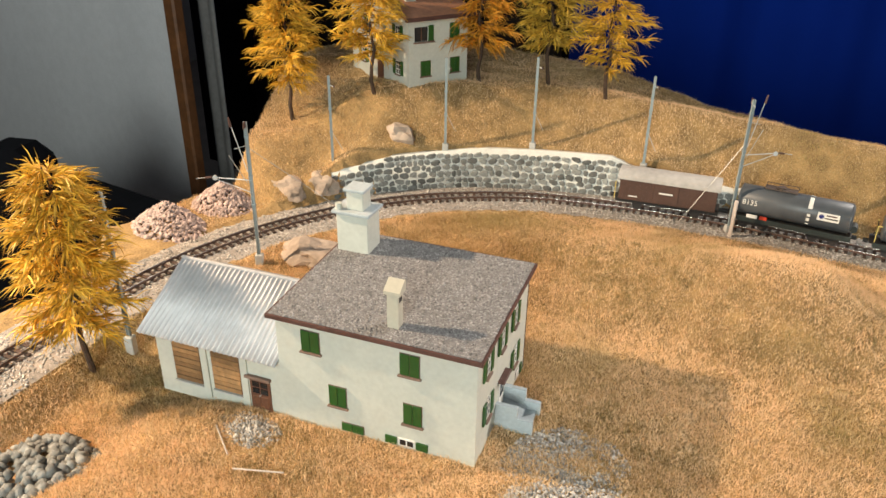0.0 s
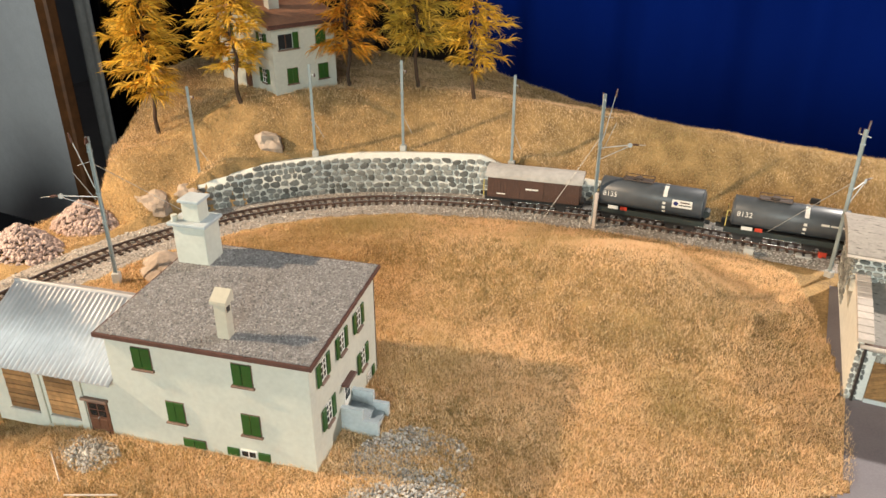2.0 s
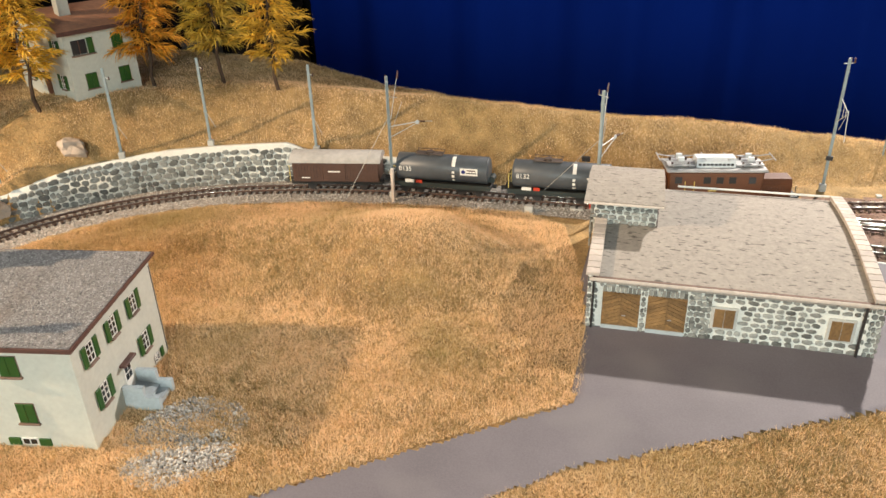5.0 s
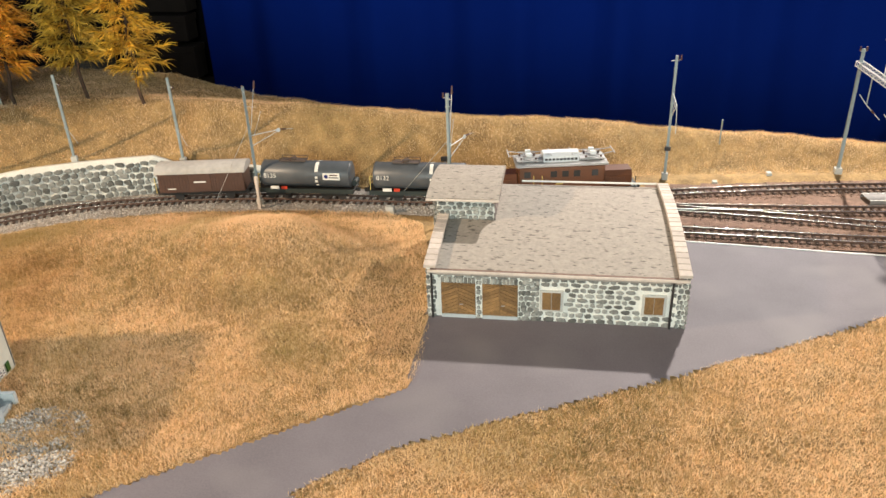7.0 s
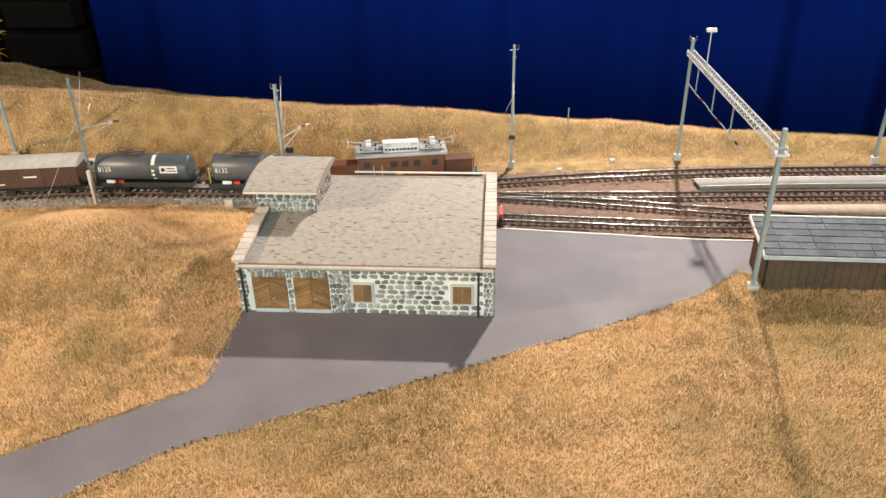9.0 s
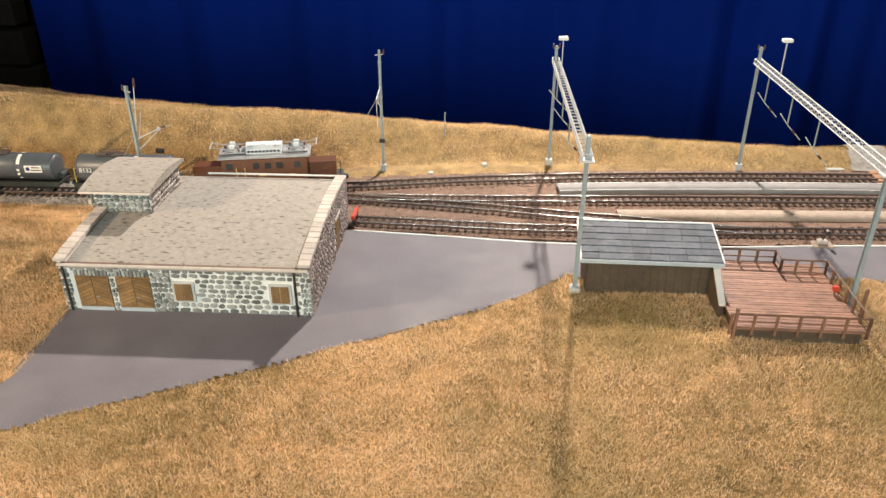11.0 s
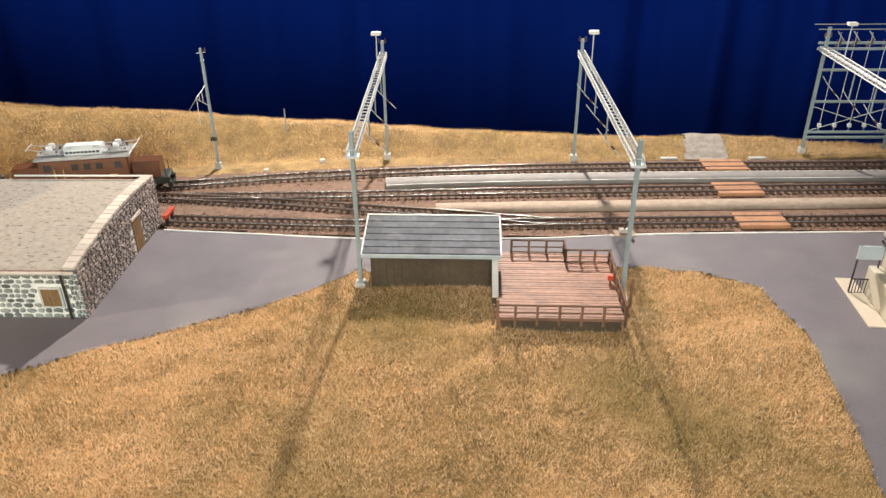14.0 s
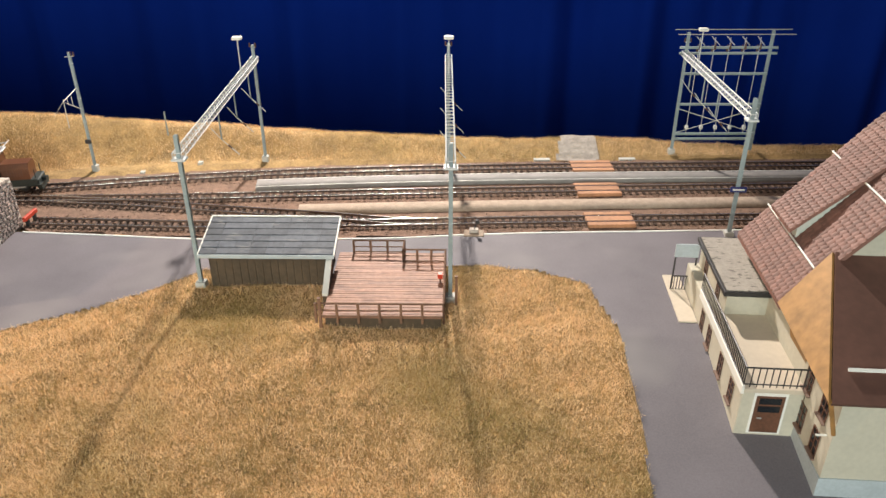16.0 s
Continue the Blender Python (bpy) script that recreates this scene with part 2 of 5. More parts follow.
def part(name, bm, material, parent=None, label="", smooth=False):
    me = bpy.data.meshes.new(name)
    bmesh.ops.scale(bm, vec=(MM, MM, MM), verts=bm.verts)
    bm.normal_update()
    bm.to_mesh(me)
    bm.free()
    if smooth:
        me.polygons.foreach_set("use_smooth", [True] * len(me.polygons))
    me.materials.append(material)
    ob = new(name, me)
    ob.parent = parent
    return tagged(ob, label)


def thing(name, at, turn=0, label="", category="", group="", kind=""):
    """An Empty at the base of a thing, at millimetres and degrees."""
    ob = new(name)
    ob.empty_display_size = 0.01
    ob.matrix_world = pose(at[0] * MM, at[1] * MM, at[2] * MM, 0, 0, turn)
    return tagged(ob, label, category, group, kind)


def box(bm, x0, x1, y0, y1, z0, z1, bevel=0.0):
    r = bmesh.ops.create_cube(bm, size=1)
    vs = r["verts"]
    for v in vs:
        v.co = ((x0 + x1) / 2 + v.co.x * (x1 - x0), (y0 + y1) / 2 + v.co.y * (y1 - y0), (z0 + z1) / 2 + v.co.z * (z1 - z0))
    if bevel:
        es = {e for v in vs for e in v.link_edges}
        bmesh.ops.bevel(bm, geom=list(es), offset=bevel, segments=1, affect="EDGES")
    return bm


def B(*a, bevel=0.0):
    return box(bmesh.new(), *a, bevel=bevel)


def rod(bm, p, q, r, sides=6, r2=None):
    p, q = Vector(p), Vector(q)
    d = q - p
    m = Matrix.Translation((p + q) / 2) @ d.to_track_quat("Z", "Y").to_matrix().to_4x4()
    bmesh.ops.create_cone(bm, cap_ends=True, segments=sides, radius1=r, radius2=r if r2 is None else r2, depth=d.length, matrix=m)
    return bm


def R(p, q, r, sides=6, r2=None):
    return rod(bmesh.new(), p, q, r, sides, r2)


def prism(pts, axis, a, b):
    """A profile of (u, v) points swept along an axis: 'x' gives (s, u, v), 'y' (u, s, v), 'z' (u, v, s)."""
    bm = bmesh.new()
    put = {"x": lambda u, v, s: (s, u, v), "y": lambda u, v, s: (u, s, v), "z": lambda u, v, s: (u, v, s)}[axis]
    lo = [bm.verts.new(put(u, v, a)) for u, v in pts]
    hi = [bm.verts.new(put(u, v, b)) for u, v in pts]
    n = len(pts)
    bm.faces.new(lo)
    bm.faces.new(hi[::-1])
    for i in range(n):
        bm.faces.new((lo[i], hi[i], hi[(i + 1) % n], lo[(i + 1) % n]))
    bmesh.ops.recalc_face_normals(bm, faces=bm.faces)
    return bm


def shared(name, me, parent, m):
    """A piece that shares its mesh with the others of its kind; m: its place under the parent, in millimetres."""
    ob = new(name, me)
    ob.parent = parent
    m = m.copy()
    m.translation *= MM
    ob.matrix_basis = m
    return ob


def joined(name, verts, faces, material, label="", category="", kind="", parent=None):
    me = bpy.data.meshes.new(name)
    v = np.asarray(verts, dtype=np.float32) * MM
    f = np.asarray(faces, dtype=np.int32)
    me.vertices.add(len(v))
    me.vertices.foreach_set("co", v.ravel())
    k = f.shape[1]
    me.loops.add(f.size)
    me.loops.foreach_set("vertex_index", f.ravel())
    me.polygons.add(len(f))
    me.polygons.foreach_set("loop_start", np.arange(0, f.size, k, dtype=np.int32))
    me.update(calc_edges=True)
    me.materials.append(material)
    ob = new(name, me)
    ob.parent = parent
    return tagged(ob, label, category, "", kind)


# ---- ground ----
rng = np.random.default_rng(7)


def smooth(v, a, b):
    t = np.clip((v - a) / (b - a), 0, 1)
    return t * t * (3 - 2 * t)


def spline(pts, step=4.0):
    """A smooth line through points, sampled at even steps."""
    p = np.array([pts[0], *pts, pts[-1]], dtype=float)
    p[0], p[-1] = 2 * p[1] - p[2], 2 * p[-2] - p[-3]
    out = []
    for i in range(1, len(p) - 2):
        n = 40
        t = np.linspace(0, 1, n, endpoint=i == len(p) - 3)[:, None]
        a, b, c, d = p[i - 1], p[i], p[i + 1], p[i + 2]
        out.append(0.5 * (2 * b + (c - a) * t + (2 * a - 5 * b + 4 * c - d) * t**2 + (3 * b - a - 3 * c + d) * t**3))
    q = np.vstack(out)
    s = np.r_[0, np.cumsum(np.hypot(*np.diff(q, axis=0).T))]
    e = np.arange(0, s[-1], step)
    return np.c_[np.interp(e, s, q[:, 0]), np.interp(e, s, q[:, 1])]


LINE1 = spline([(-392, 60), (-413, 200), (-427, 310), (-424, 400), (-396, 490), (-345, 572), (-262, 637), (-170, 670), (-70, 688), (50, 694), (160, 702), (300, 731), (420, 757), (560, 778), (720, 793), (900, 804), (1300, 824)])
LINE2 = spline([(120, 698), (210, 700), (330, 704), (450, 711), (560, 720), (700, 731), (900, 744), (1300, 768)])
LINE3 = spline([(324, 654), (400, 652), (500, 651), (632, 658), (733, 665), (900, 675), (1300, 698)])
LINE4 = spline([(300, 703), (340, 700), (420, 693), (510, 682), (590, 673), (660, 663), (700, 662)])


def to_line(x, y, line):
    """Signed distance from a line's points: positive on its left, behind the track."""
    shape = np.shape(x)
    p = np.c_[np.ravel(x), np.ravel(y)]
    best, sign = np.full(len(p), 1e9), np.zeros(len(p))
    d = np.gradient(line, axis=0)
    for i in range(0, len(line), 3):
        w = p - line[i]
        r = np.hypot(w[:, 0], w[:, 1])
        near = r < best
        best[near] = r[near]
        sign[near] = np.sign(d[i, 0] * w[near, 1] - d[i, 1] * w[near, 0])
    return (best * sign).reshape(shape)


def inside(x, y, poly):
    p = np.asarray(poly, dtype=float)
    ok = np.zeros(np.shape(x), bool)
    for (x0, y0), (x1, y1) in zip(p, np.roll(p, -1, axis=0)):
        hit = (y0 > y) != (y1 > y)
        ok ^= hit & (x < (x1 - x0) * (y - y0) / (y1 - y0 + 1e-9) + x0)
    return ok


SAND = [(200, 672), (330, 637), (400, 633), (508, 628), (654, 634), (803, 649), (1300, 676), (1300, 845), (900, 825), (560, 800), (330, 765), (200, 735)]


def edge_x(y):
    """The west edge of the modelled land."""
    return np.interp(y, [0, 320, 370, 470, 490, 518, 589, 640, 760, 900], [-465, -475, -528, -520, -488, -497, -542, -565, -650, -700])


BUMPS = [(np.cos(a), np.sin(a), w, p) for a, w, p in zip(rng.uniform(0, 2 * np.pi, 14), np.geomspace(13, 75, 14), rng.uniform(0, 6.28, 14))]


def relief(x, y):
    """Uneven turf: waves of many lengths and directions."""
    u, v = x + 9 * np.sin(y / 31.0), y + 9 * np.sin(x / 27.0)
    return sum(0.008 * w * np.sin(2 * np.pi * (u * c + v * s) / w + p) for c, s, w, p in BUMPS)


RIDGE_X = [-700, -400, -300, -210, -157, -104, -26, 30, 75, 150, 230, 270, 325, 385, 467, 505, 643, 706, 777, 880, 935, 985, 1121]
RIDGE_Z = [88, 88, 84, 78, 75, 70, 63, 61, 57, 53, 45, 39, 30, 26, 24, 20, 13, 12, 7, 8, 5, -2, -4]


def height(x, y):
    """The modelled ground, in millimetres over the railhead plane."""
    x, y = np.asarray(x, dtype=float), np.asarray(y, dtype=float)
    d = to_line(x, y, LINE1)
    ridge = np.interp(x, RIDGE_X, RIDGE_Z)
    low = 37 * smooth(x, -440, -395) * (1 - smooth(x, -150, -110)) + 20 * smooth(x, -150, -110) * (1 - smooth(x, -80, -60))
    start = np.interp(x, [150, 325, 505, 706, 957], [31, 53, 42, 25, 35])
    crest = np.interp(x, [-300, -180, 150, 325, 505, 706, 957], [91, 98, 100, 110, 80, 60, 66])
    foot = start - 5 + 7 * smooth(x, -300, -200)
    up = 0.5 * smooth(d, foot, crest) + 0.5 * np.clip((d - foot) / (crest - foot), 0, 1)
    back = np.where(d > start, low + (ridge - low) * up, 0)
    back = back - np.interp(x, [-260, -150], [0.1, 0.36]) * np.clip(d - crest - 6, 0, 70)
    back *= 1 - 0.42 * smooth(-x, 395, 480) * (1 - smooth(y, 560, 680))
    back *= 1 - smooth(-x, 432, 452) * (1 - smooth(y, 472, 500 + 0.5 * np.clip(-x - 440, 0, 80)))
    back *= 1 - 0.9 * smooth(-x, 590, 700)
    back = back - 60 * smooth(y, 880, 960) * smooth(d, 40, 90)
    sx = np.where(x < 5, 120, 60)
    mound = 49 * np.exp(-(((x - 5) / sx) ** 2) - ((y - 535) / np.where(y < 535, 50, 62)) ** 2)
    mound = mound + 13 * np.exp(-(((x + 190) / 90) ** 2) - ((y - 545) / 40) ** 2)
    front = -0.135 * np.clip(485 - y, 0, 400) * smooth(x, 300, 620)
    left = -18 * smooth(-x, 250, 340) * (1 - smooth(y, 330, 420)) - 40 * smooth(-x, 455, 560) * (1 - smooth(d, 20, 60))
    nearline = smooth(-d, 26, 60)
    drop = -70 * smooth(edge_x(y) - x, 0, 18)
    turf = relief(x, y) * np.where(d > 0, smooth(d, 45, 90), nearline * (inside(x, y, ISLAND) | inside(x, y, MEADOW)))
    return back + turf + (mound + front + left) * np.where(d < 0, nearline, 0) - 3.0 * ((np.abs(d) < np.minimum(start, 31)) | inside(x, y, SAND)) + drop


ISLAND = [(100, 300), (149, 345), (211, 379), (314, 436), (392, 481), (474, 532), (512, 572), (530, 560), (610, 560), (720, 583), (784, 579), (821, 556), (836, 500), (838, 419), (833, 342), (828, 60), (500, 60), (220, 235), (130, 288)]
MEADOW = [(-5, 283), (52, 331), (107, 373), (143, 400), (147, 410), (143, 470), (138, 500), (128, 560), (104, 640), (60, 668), (-60, 655), (-150, 640), (-240, 606), (-310, 555), (-352, 500), (-384, 430), (-393, 360), (-392, 280), (-376, 190), (-360, 60), (-150, 60), (-90, 215)]
YARD = [(-150, 150), (-5, 283), (143, 398), (139, 500), (128, 560), (128, 636), (325, 633), (400, 629), (508, 624), (654, 630), (803, 645), (1300, 672), (1300, 60), (100, 60)]

gx, gy = np.meshgrid(np.arange(-760, 1300, 6.0), np.arange(-40, 961, 6.0))
gz = height(gx, gy)
gz += rng.normal(0, 0.25, gz.shape)
ny, nx = gx.shape
idx = np.arange(nx * ny).reshape(ny, nx)
quads = np.stack([idx[:-1, :-1], idx[:-1, 1:], idx[1:, 1:], idx[1:, :-1]], -1).reshape(-1, 4)
qx, qy = gx.ravel()[quads[:, 0]], gy.ravel()[quads[:, 0]]
quads = quads[qx > edge_x(qy) - 24]
ground = joined("ground", np.c_[gx.ravel(), gy.ravel(), gz.ravel() - 1.0], quads, M_SOIL, "brown dry soil under the grass of the layout", "ground", "structure")


def sheet(name, poly, lift, material, step, label, category, holes=()):
    p = np.array(poly)
    x, y = np.meshgrid(np.arange(p[:, 0].min(), p[:, 0].max() + step, step), np.arange(p[:, 1].min(), p[:, 1].max() + step, step))
    n, m = x.shape
    cx, cy = (x[:-1, :-1] + x[1:, 1:]) / 2, (y[:-1, :-1] + y[1:, 1:]) / 2
    ok = inside(cx, cy, poly)
    for h in holes:
        ok &= ~inside(cx, cy, h)
    z = height(x, y)
    i = np.arange(n * m).reshape(n, m)
    q = np.stack([i[:-1, :-1], i[:-1, 1:], i[1:, 1:], i[1:, :-1]], -1)[ok]
    used = np.unique(q)
    back = np.full(n * m, -1)
    back[used] = np.arange(len(used))
    v = np.c_[x.ravel(), y.ravel(), z.ravel() + lift][used]
    return joined(name, v, back[q], material, label, category, "structure")


yard = sheet("road", YARD, 0.2, M_ASPHALT, 3.0, "smooth grey asphalt yard and road beside the tracks", "road", [ISLAND])


def blades(poly, count, length, seed, extra=None):
    """Grass blades, one leaning triangle each, over a polygon or wherever extra() allows."""
    r = np.random.default_rng(seed)
    p = np.array(poly)
    x = r.uniform(p[:, 0].min(), p[:, 0].max(), count)
    y = r.uniform(p[:, 1].min(), p[:, 1].max(), count)
    ok = inside(x, y, poly)
    if extra is not None:
        ok &= extra(x, y)
    x, y = x[ok], y[ok]
    z = height(x, y) - 1.0
    n = len(x)
    a, lean = r.uniform(0, 2 * np.pi, n), np.clip(np.abs(r.normal(0.85, 0.45, n)), 0, 1.4)
    h = length * r.uniform(0.55, 1.25, n)
    w = 0.265
    tip = np.c_[x + np.cos(a) * np.sin(lean) * h, y + np.sin(a) * np.sin(lean) * h, z + np.cos(lean) * h]
    b = r.uniform(0, np.pi, n)
    dx, dy = np.cos(b) * w, np.sin(b) * w
    v = np.stack([np.c_[x - dx, y - dy, z], np.c_[x + dx, y + dy, z], tip], 1).reshape(-1, 3)
    return v


FAR = [(-700, 560), (-560, 420), (-460, 400), (-440, 480), (-400, 520), (-300, 600), (-150, 690), (0, 715), (160, 722), (300, 755), (560, 800), (900, 830), (1290, 850), (1290, 930), (-700, 930)]
behind = lambda x, y: (to_line(x, y, LINE1) > np.interp(x, [150, 325, 505, 706, 957], [33, 50, 40, 23, 32])) & (x > edge_x(y) - 12)
g = np.vstack([
    blades(MEADOW, 760000, 3.5, 1, lambda x, y: to_line(x, y, LINE1) < -27),
    blades(ISLAND, 760000, 3.6, 2),
    blades(FAR, 720000, 3.4, 3, behind),
])
grass = joined("grass", g, np.arange(len(g)).reshape(-1, 3), M_GRASS, "dry straw-yellow static grass covering the slopes", "grass", "stuff")

# ---- hall around the layout ----
hall = part("hall_floor", B(-4000, 4500, -3500, 4000, -920, -900), M_FLOOR, None, "dark hall floor")
tagged(hall, "", "floor", "", "structure")
for nm, a in (("wall_north", (-4000, 4500, 3900, 4000, -900, 2600)), ("wall_south", (-4000, 4500, -3500, -3400, -900, 2600)), ("wall_west", (-4100, -4000, -3500, 4000, -900, 2600)), ("wall_east", (4500, 4600, -3500, 4000, -900, 2600))):
    tagged(part(nm, B(*a), M_HALL, None, "plain grey hall wall"), "", "wall", "", "structure")

# ---- blue curtain and dark gap behind the layout ----


def curtain(name, x0, x1, y, z0, z1, fold, depth, material, label, seed):
    r = random.Random(seed)
    n = int((x1 - x0) / 6)
    bm = bmesh.new()
    low, high, ph = [], [], 0.0
    for i in range(n + 1):
        x = x0 + (x1 - x0) * i / n
        ph += 6 / fold * 2 * math.pi * (0.6 + 0.8 * noise.noise((x / 260, seed, 0)) ** 2 + 0.25 * r.random())
        w = depth * (math.sin(ph) + 0.45 * math.sin(2.3 * ph + 1)) * (0.45 + abs(noise.noise((x / 180, 3.1, seed))) * 1.6)
        low.append(bm.verts.new((x, y + w * 1.15, z0)))
        high.append(bm.verts.new((x + 4 * math.sin(ph), y + w, z1)))
    for i in range(n):
        bm.faces.new((low[i], low[i + 1], high[i + 1], high[i]))
    ob = part(name, bm, material, None, label, True)
    sol = ob.modifiers.new("thickness", "SOLIDIFY")
    sol.thickness = 0.002
    return tagged(ob, "", "curtain", "", "structure")


curtain("backdrop", -745, 3600, 1900, -800, 1300, 210, 17, M_CURTAIN, "royal blue hanging cloth with soft vertical folds", 4)

# ---- tracks ----


def ribbon(line, offsets, zs):
    """A strip along a line: cross-section points as sideways offsets and heights."""
    d = np.gradient(line, axis=0)
    nrm = np.c_[-d[:, 1], d[:, 0]] / np.hypot(d[:, 0], d[:, 1])[:, None]
    k = len(offsets)
    v = np.stack([np.c_[line + nrm * o, np.full(len(line), z)] for o, z in zip(offsets, zs)], 1).reshape(-1, 3)
    i = np.arange(len(line) - 1)[:, None] * k + np.arange(k - 1)[None]
    q = np.stack([i, i + k, i + k + 1, i + 1], -1).reshape(-1, 4)
    return v, q


def ring(line, o, w, z0, z1):
    v, q = ribbon(line, [o - w, o - w, o + w, o + w, o - w], [z0, z1, z1, z0, z0])
    return v, q


sleeper_me = bpy.data.meshes.new("sleeper")
bm = B(-1.35, 1.35, -10.5, 10.5, -1.6, 0, bevel=0.25)
bmesh.ops.scale(bm, vec=(MM, MM, MM), verts=bm.verts)
bm.to_mesh(sleeper_me)
bm.free()
sleeper_me.materials.append(M_SLEEPER)


def octa(points, size, r, flat=0.7):
    """Small crushed stones: a jittered octahedron at each point."""
    n = len(points)
    base = np.array([(1, 0, 0), (0, 1, 0), (-1, 0, 0), (0, -1, 0), (0, 0, 1), (0, 0, -1)], float)
    v = base[None] * (size * r.uniform(0.6, 1.35, (n, 1, 1))) * r.uniform(0.6, 1.3, (n, 6, 1))
    a = r.uniform(0, np.pi, n)
    c, s = np.cos(a)[:, None], np.sin(a)[:, None]
    v = np.stack([v[..., 0] * c - v[..., 1] * s, v[..., 0] * s + v[..., 1] * c, v[..., 2] * flat], -1) + points[:, None]
    f = np.array([(0, 1, 4), (1, 2, 4), (2, 3, 4), (3, 0, 4), (1, 0, 5), (2, 1, 5), (3, 2, 5), (0, 3, 5)])
    return v.reshape(-1, 3), (f[None] + 6 * np.arange(n)[:, None, None]).reshape(-1, 3)


def track(line, label, bed_mat, stone_mat, seed, wide=30, lift=0.0, stones=7000, sleepers=True):
    t = thing("railway_track", (0, 0, 0), 0, label, "track", "tracks of the station")
    z = lift
    v, q = ribbon(line, [-wide - 7, -wide, wide, wide + 7], [-3.2, -1.9 + z, -1.9 + z, -3.2])
    joined("track_bed", v, q, bed_mat, parent=t)
    for o in (-6, 6):
        for nm, w, z0, z1, m in (("rail", 0.5, -0.2, 1.7, M_RUST), ("rail_head", 0.42, 1.7, 1.95, M_RAILTOP)):
            v, q = ring(line, o, w, z0 + z, z1 + z)
            joined(nm, v, q, m, parent=t)
    if sleepers:
        s = np.r_[0, np.cumsum(np.hypot(*np.diff(line, axis=0).T))]
        n = int(s[-1] / 7.0)
        for k in range(n):
            e = (k + 0.5) * 7.0
            x, y = np.interp(e, s, line[:, 0]), np.interp(e, s, line[:, 1])
            x2, y2 = np.interp(e + 1, s, line[:, 0]), np.interp(e + 1, s, line[:, 1])
            if x > 1150:
                break
            shared("sleeper", sleeper_me, t, Matrix.Translation((x, y, -0.2 + z)) @ Matrix.Rotation(math.atan2(y2 - y, x2 - x) + random.uniform(-0.02, 0.02), 4, "Z"))
    r = np.random.default_rng(seed)
    i = r.integers(0, len(line), stones)
    d = np.gradient(line, axis=0)
    nrm = np.c_[-d[:, 1], d[:, 0]] / np.hypot(d[:, 0], d[:, 1])[:, None]
    off = r.uniform(-wide - 5, wide + 5, stones)
    p = line[i] + nrm[i] * off[:, None] + r.uniform(-2, 2, (stones, 2))
    zz = np.where(np.abs(off) > wide, -2.4, -1.7) + z + r.uniform(-0.4, 0.3, stones)
    v, f = octa(np.c_[p, zz], 1.05, r)
    ob = joined("ballast", v, f, stone_mat, "", "", "stuff", parent=t)
    return t


first = int(np.argmax(LINE1[:, 0] > 200))
track(LINE1[:first + 1], "curved narrow-gauge track on pale grey ballast", M_BED, M_BALLAST, 11, 27, 0, 17000)
track(LINE1[first:], "straight narrow-gauge track on reddish brown ballast", M_BED_RED, M_BALLAST_RED, 12, 17, 0, 9000)
track(LINE2[10:], "station track with brown sleepers on reddish ballast", M_BED_RED, M_BALLAST_RED, 13, 17, 0.02, 8000)
track(LINE3, "siding track beside the asphalt yard", M_BED_RED, M_BALLAST_RED, 14, 16, 0.04, 8000)
track(LINE4, "diagonal turnout track between two station tracks", M_BED_RED, M_BALLAST_RED, 15, 11, 0.06, 3500)

sheet("trackside_grit", SAND, 0.9, M_BED_RED, 5.0, "reddish brown grit between the station tracks", "ground")

# sandy walkway and island platform between the tracks
v, q = ribbon(LINE2[(LINE2[:, 0] > 560)] + np.array([2, -32]), [-9.5, -9, 9, 9.5], [-2, 0.6, 0.6, -2])
joined("walkway", v, q, M_PATH, "sandy grey walkway between two tracks", "path", "structure")
plat_line = LINE1[(LINE1[:, 0] > 508)] + np.array([1, -29.5])
v, q = ribbon(plat_line, [-10, -10, 10, 10], [-2, 2.2, 2.2, -2])
plat = joined("platform", v, q, M_PLATFORM, "low grey island platform with white edge lines", "platform", "structure")
for o in (-8.9, 8.9):
    v, q = ribbon(plat_line, [o - 0.5, o + 0.5], [2.45, 2.45])
    joined("edge_line", v, q, M_WHITE, parent=plat)
edge = spline([(326, 632.5), (400, 628.5), (508, 623.5), (654, 629.5), (803, 644.5), (1290, 671)])
v, q = ribbon(edge, [-0.8, -0.8, 0.8, 0.8], [-1, 0.75, 0.75, -1])
joined("edge_line", v, q, M_WHITE, "white painted line along the yard edge", "line", "structure")

# wooden crossing boards in the three tracks
for line in (LINE1, LINE2, LINE3):
    i = np.argmin(np.abs(line[:, 0] - 860))
    d = line[i + 1] - line[i]
    c = thing("crossing_deck", (line[i][0], line[i][1], 0), math.degrees(math.atan2(d[1], d[0])), "orange-brown plank crossing laid in the track", "crossing", "plank crossings")
    for y0, y1 in ((-14, -7.4), (-4.9, 4.9), (7.4, 13.5)):
        part("plank", B(-22, 22, y0, y1, -1.5, 2.0, bevel=0.4), M_BOARDS, c)

# ---- stones for walls ----


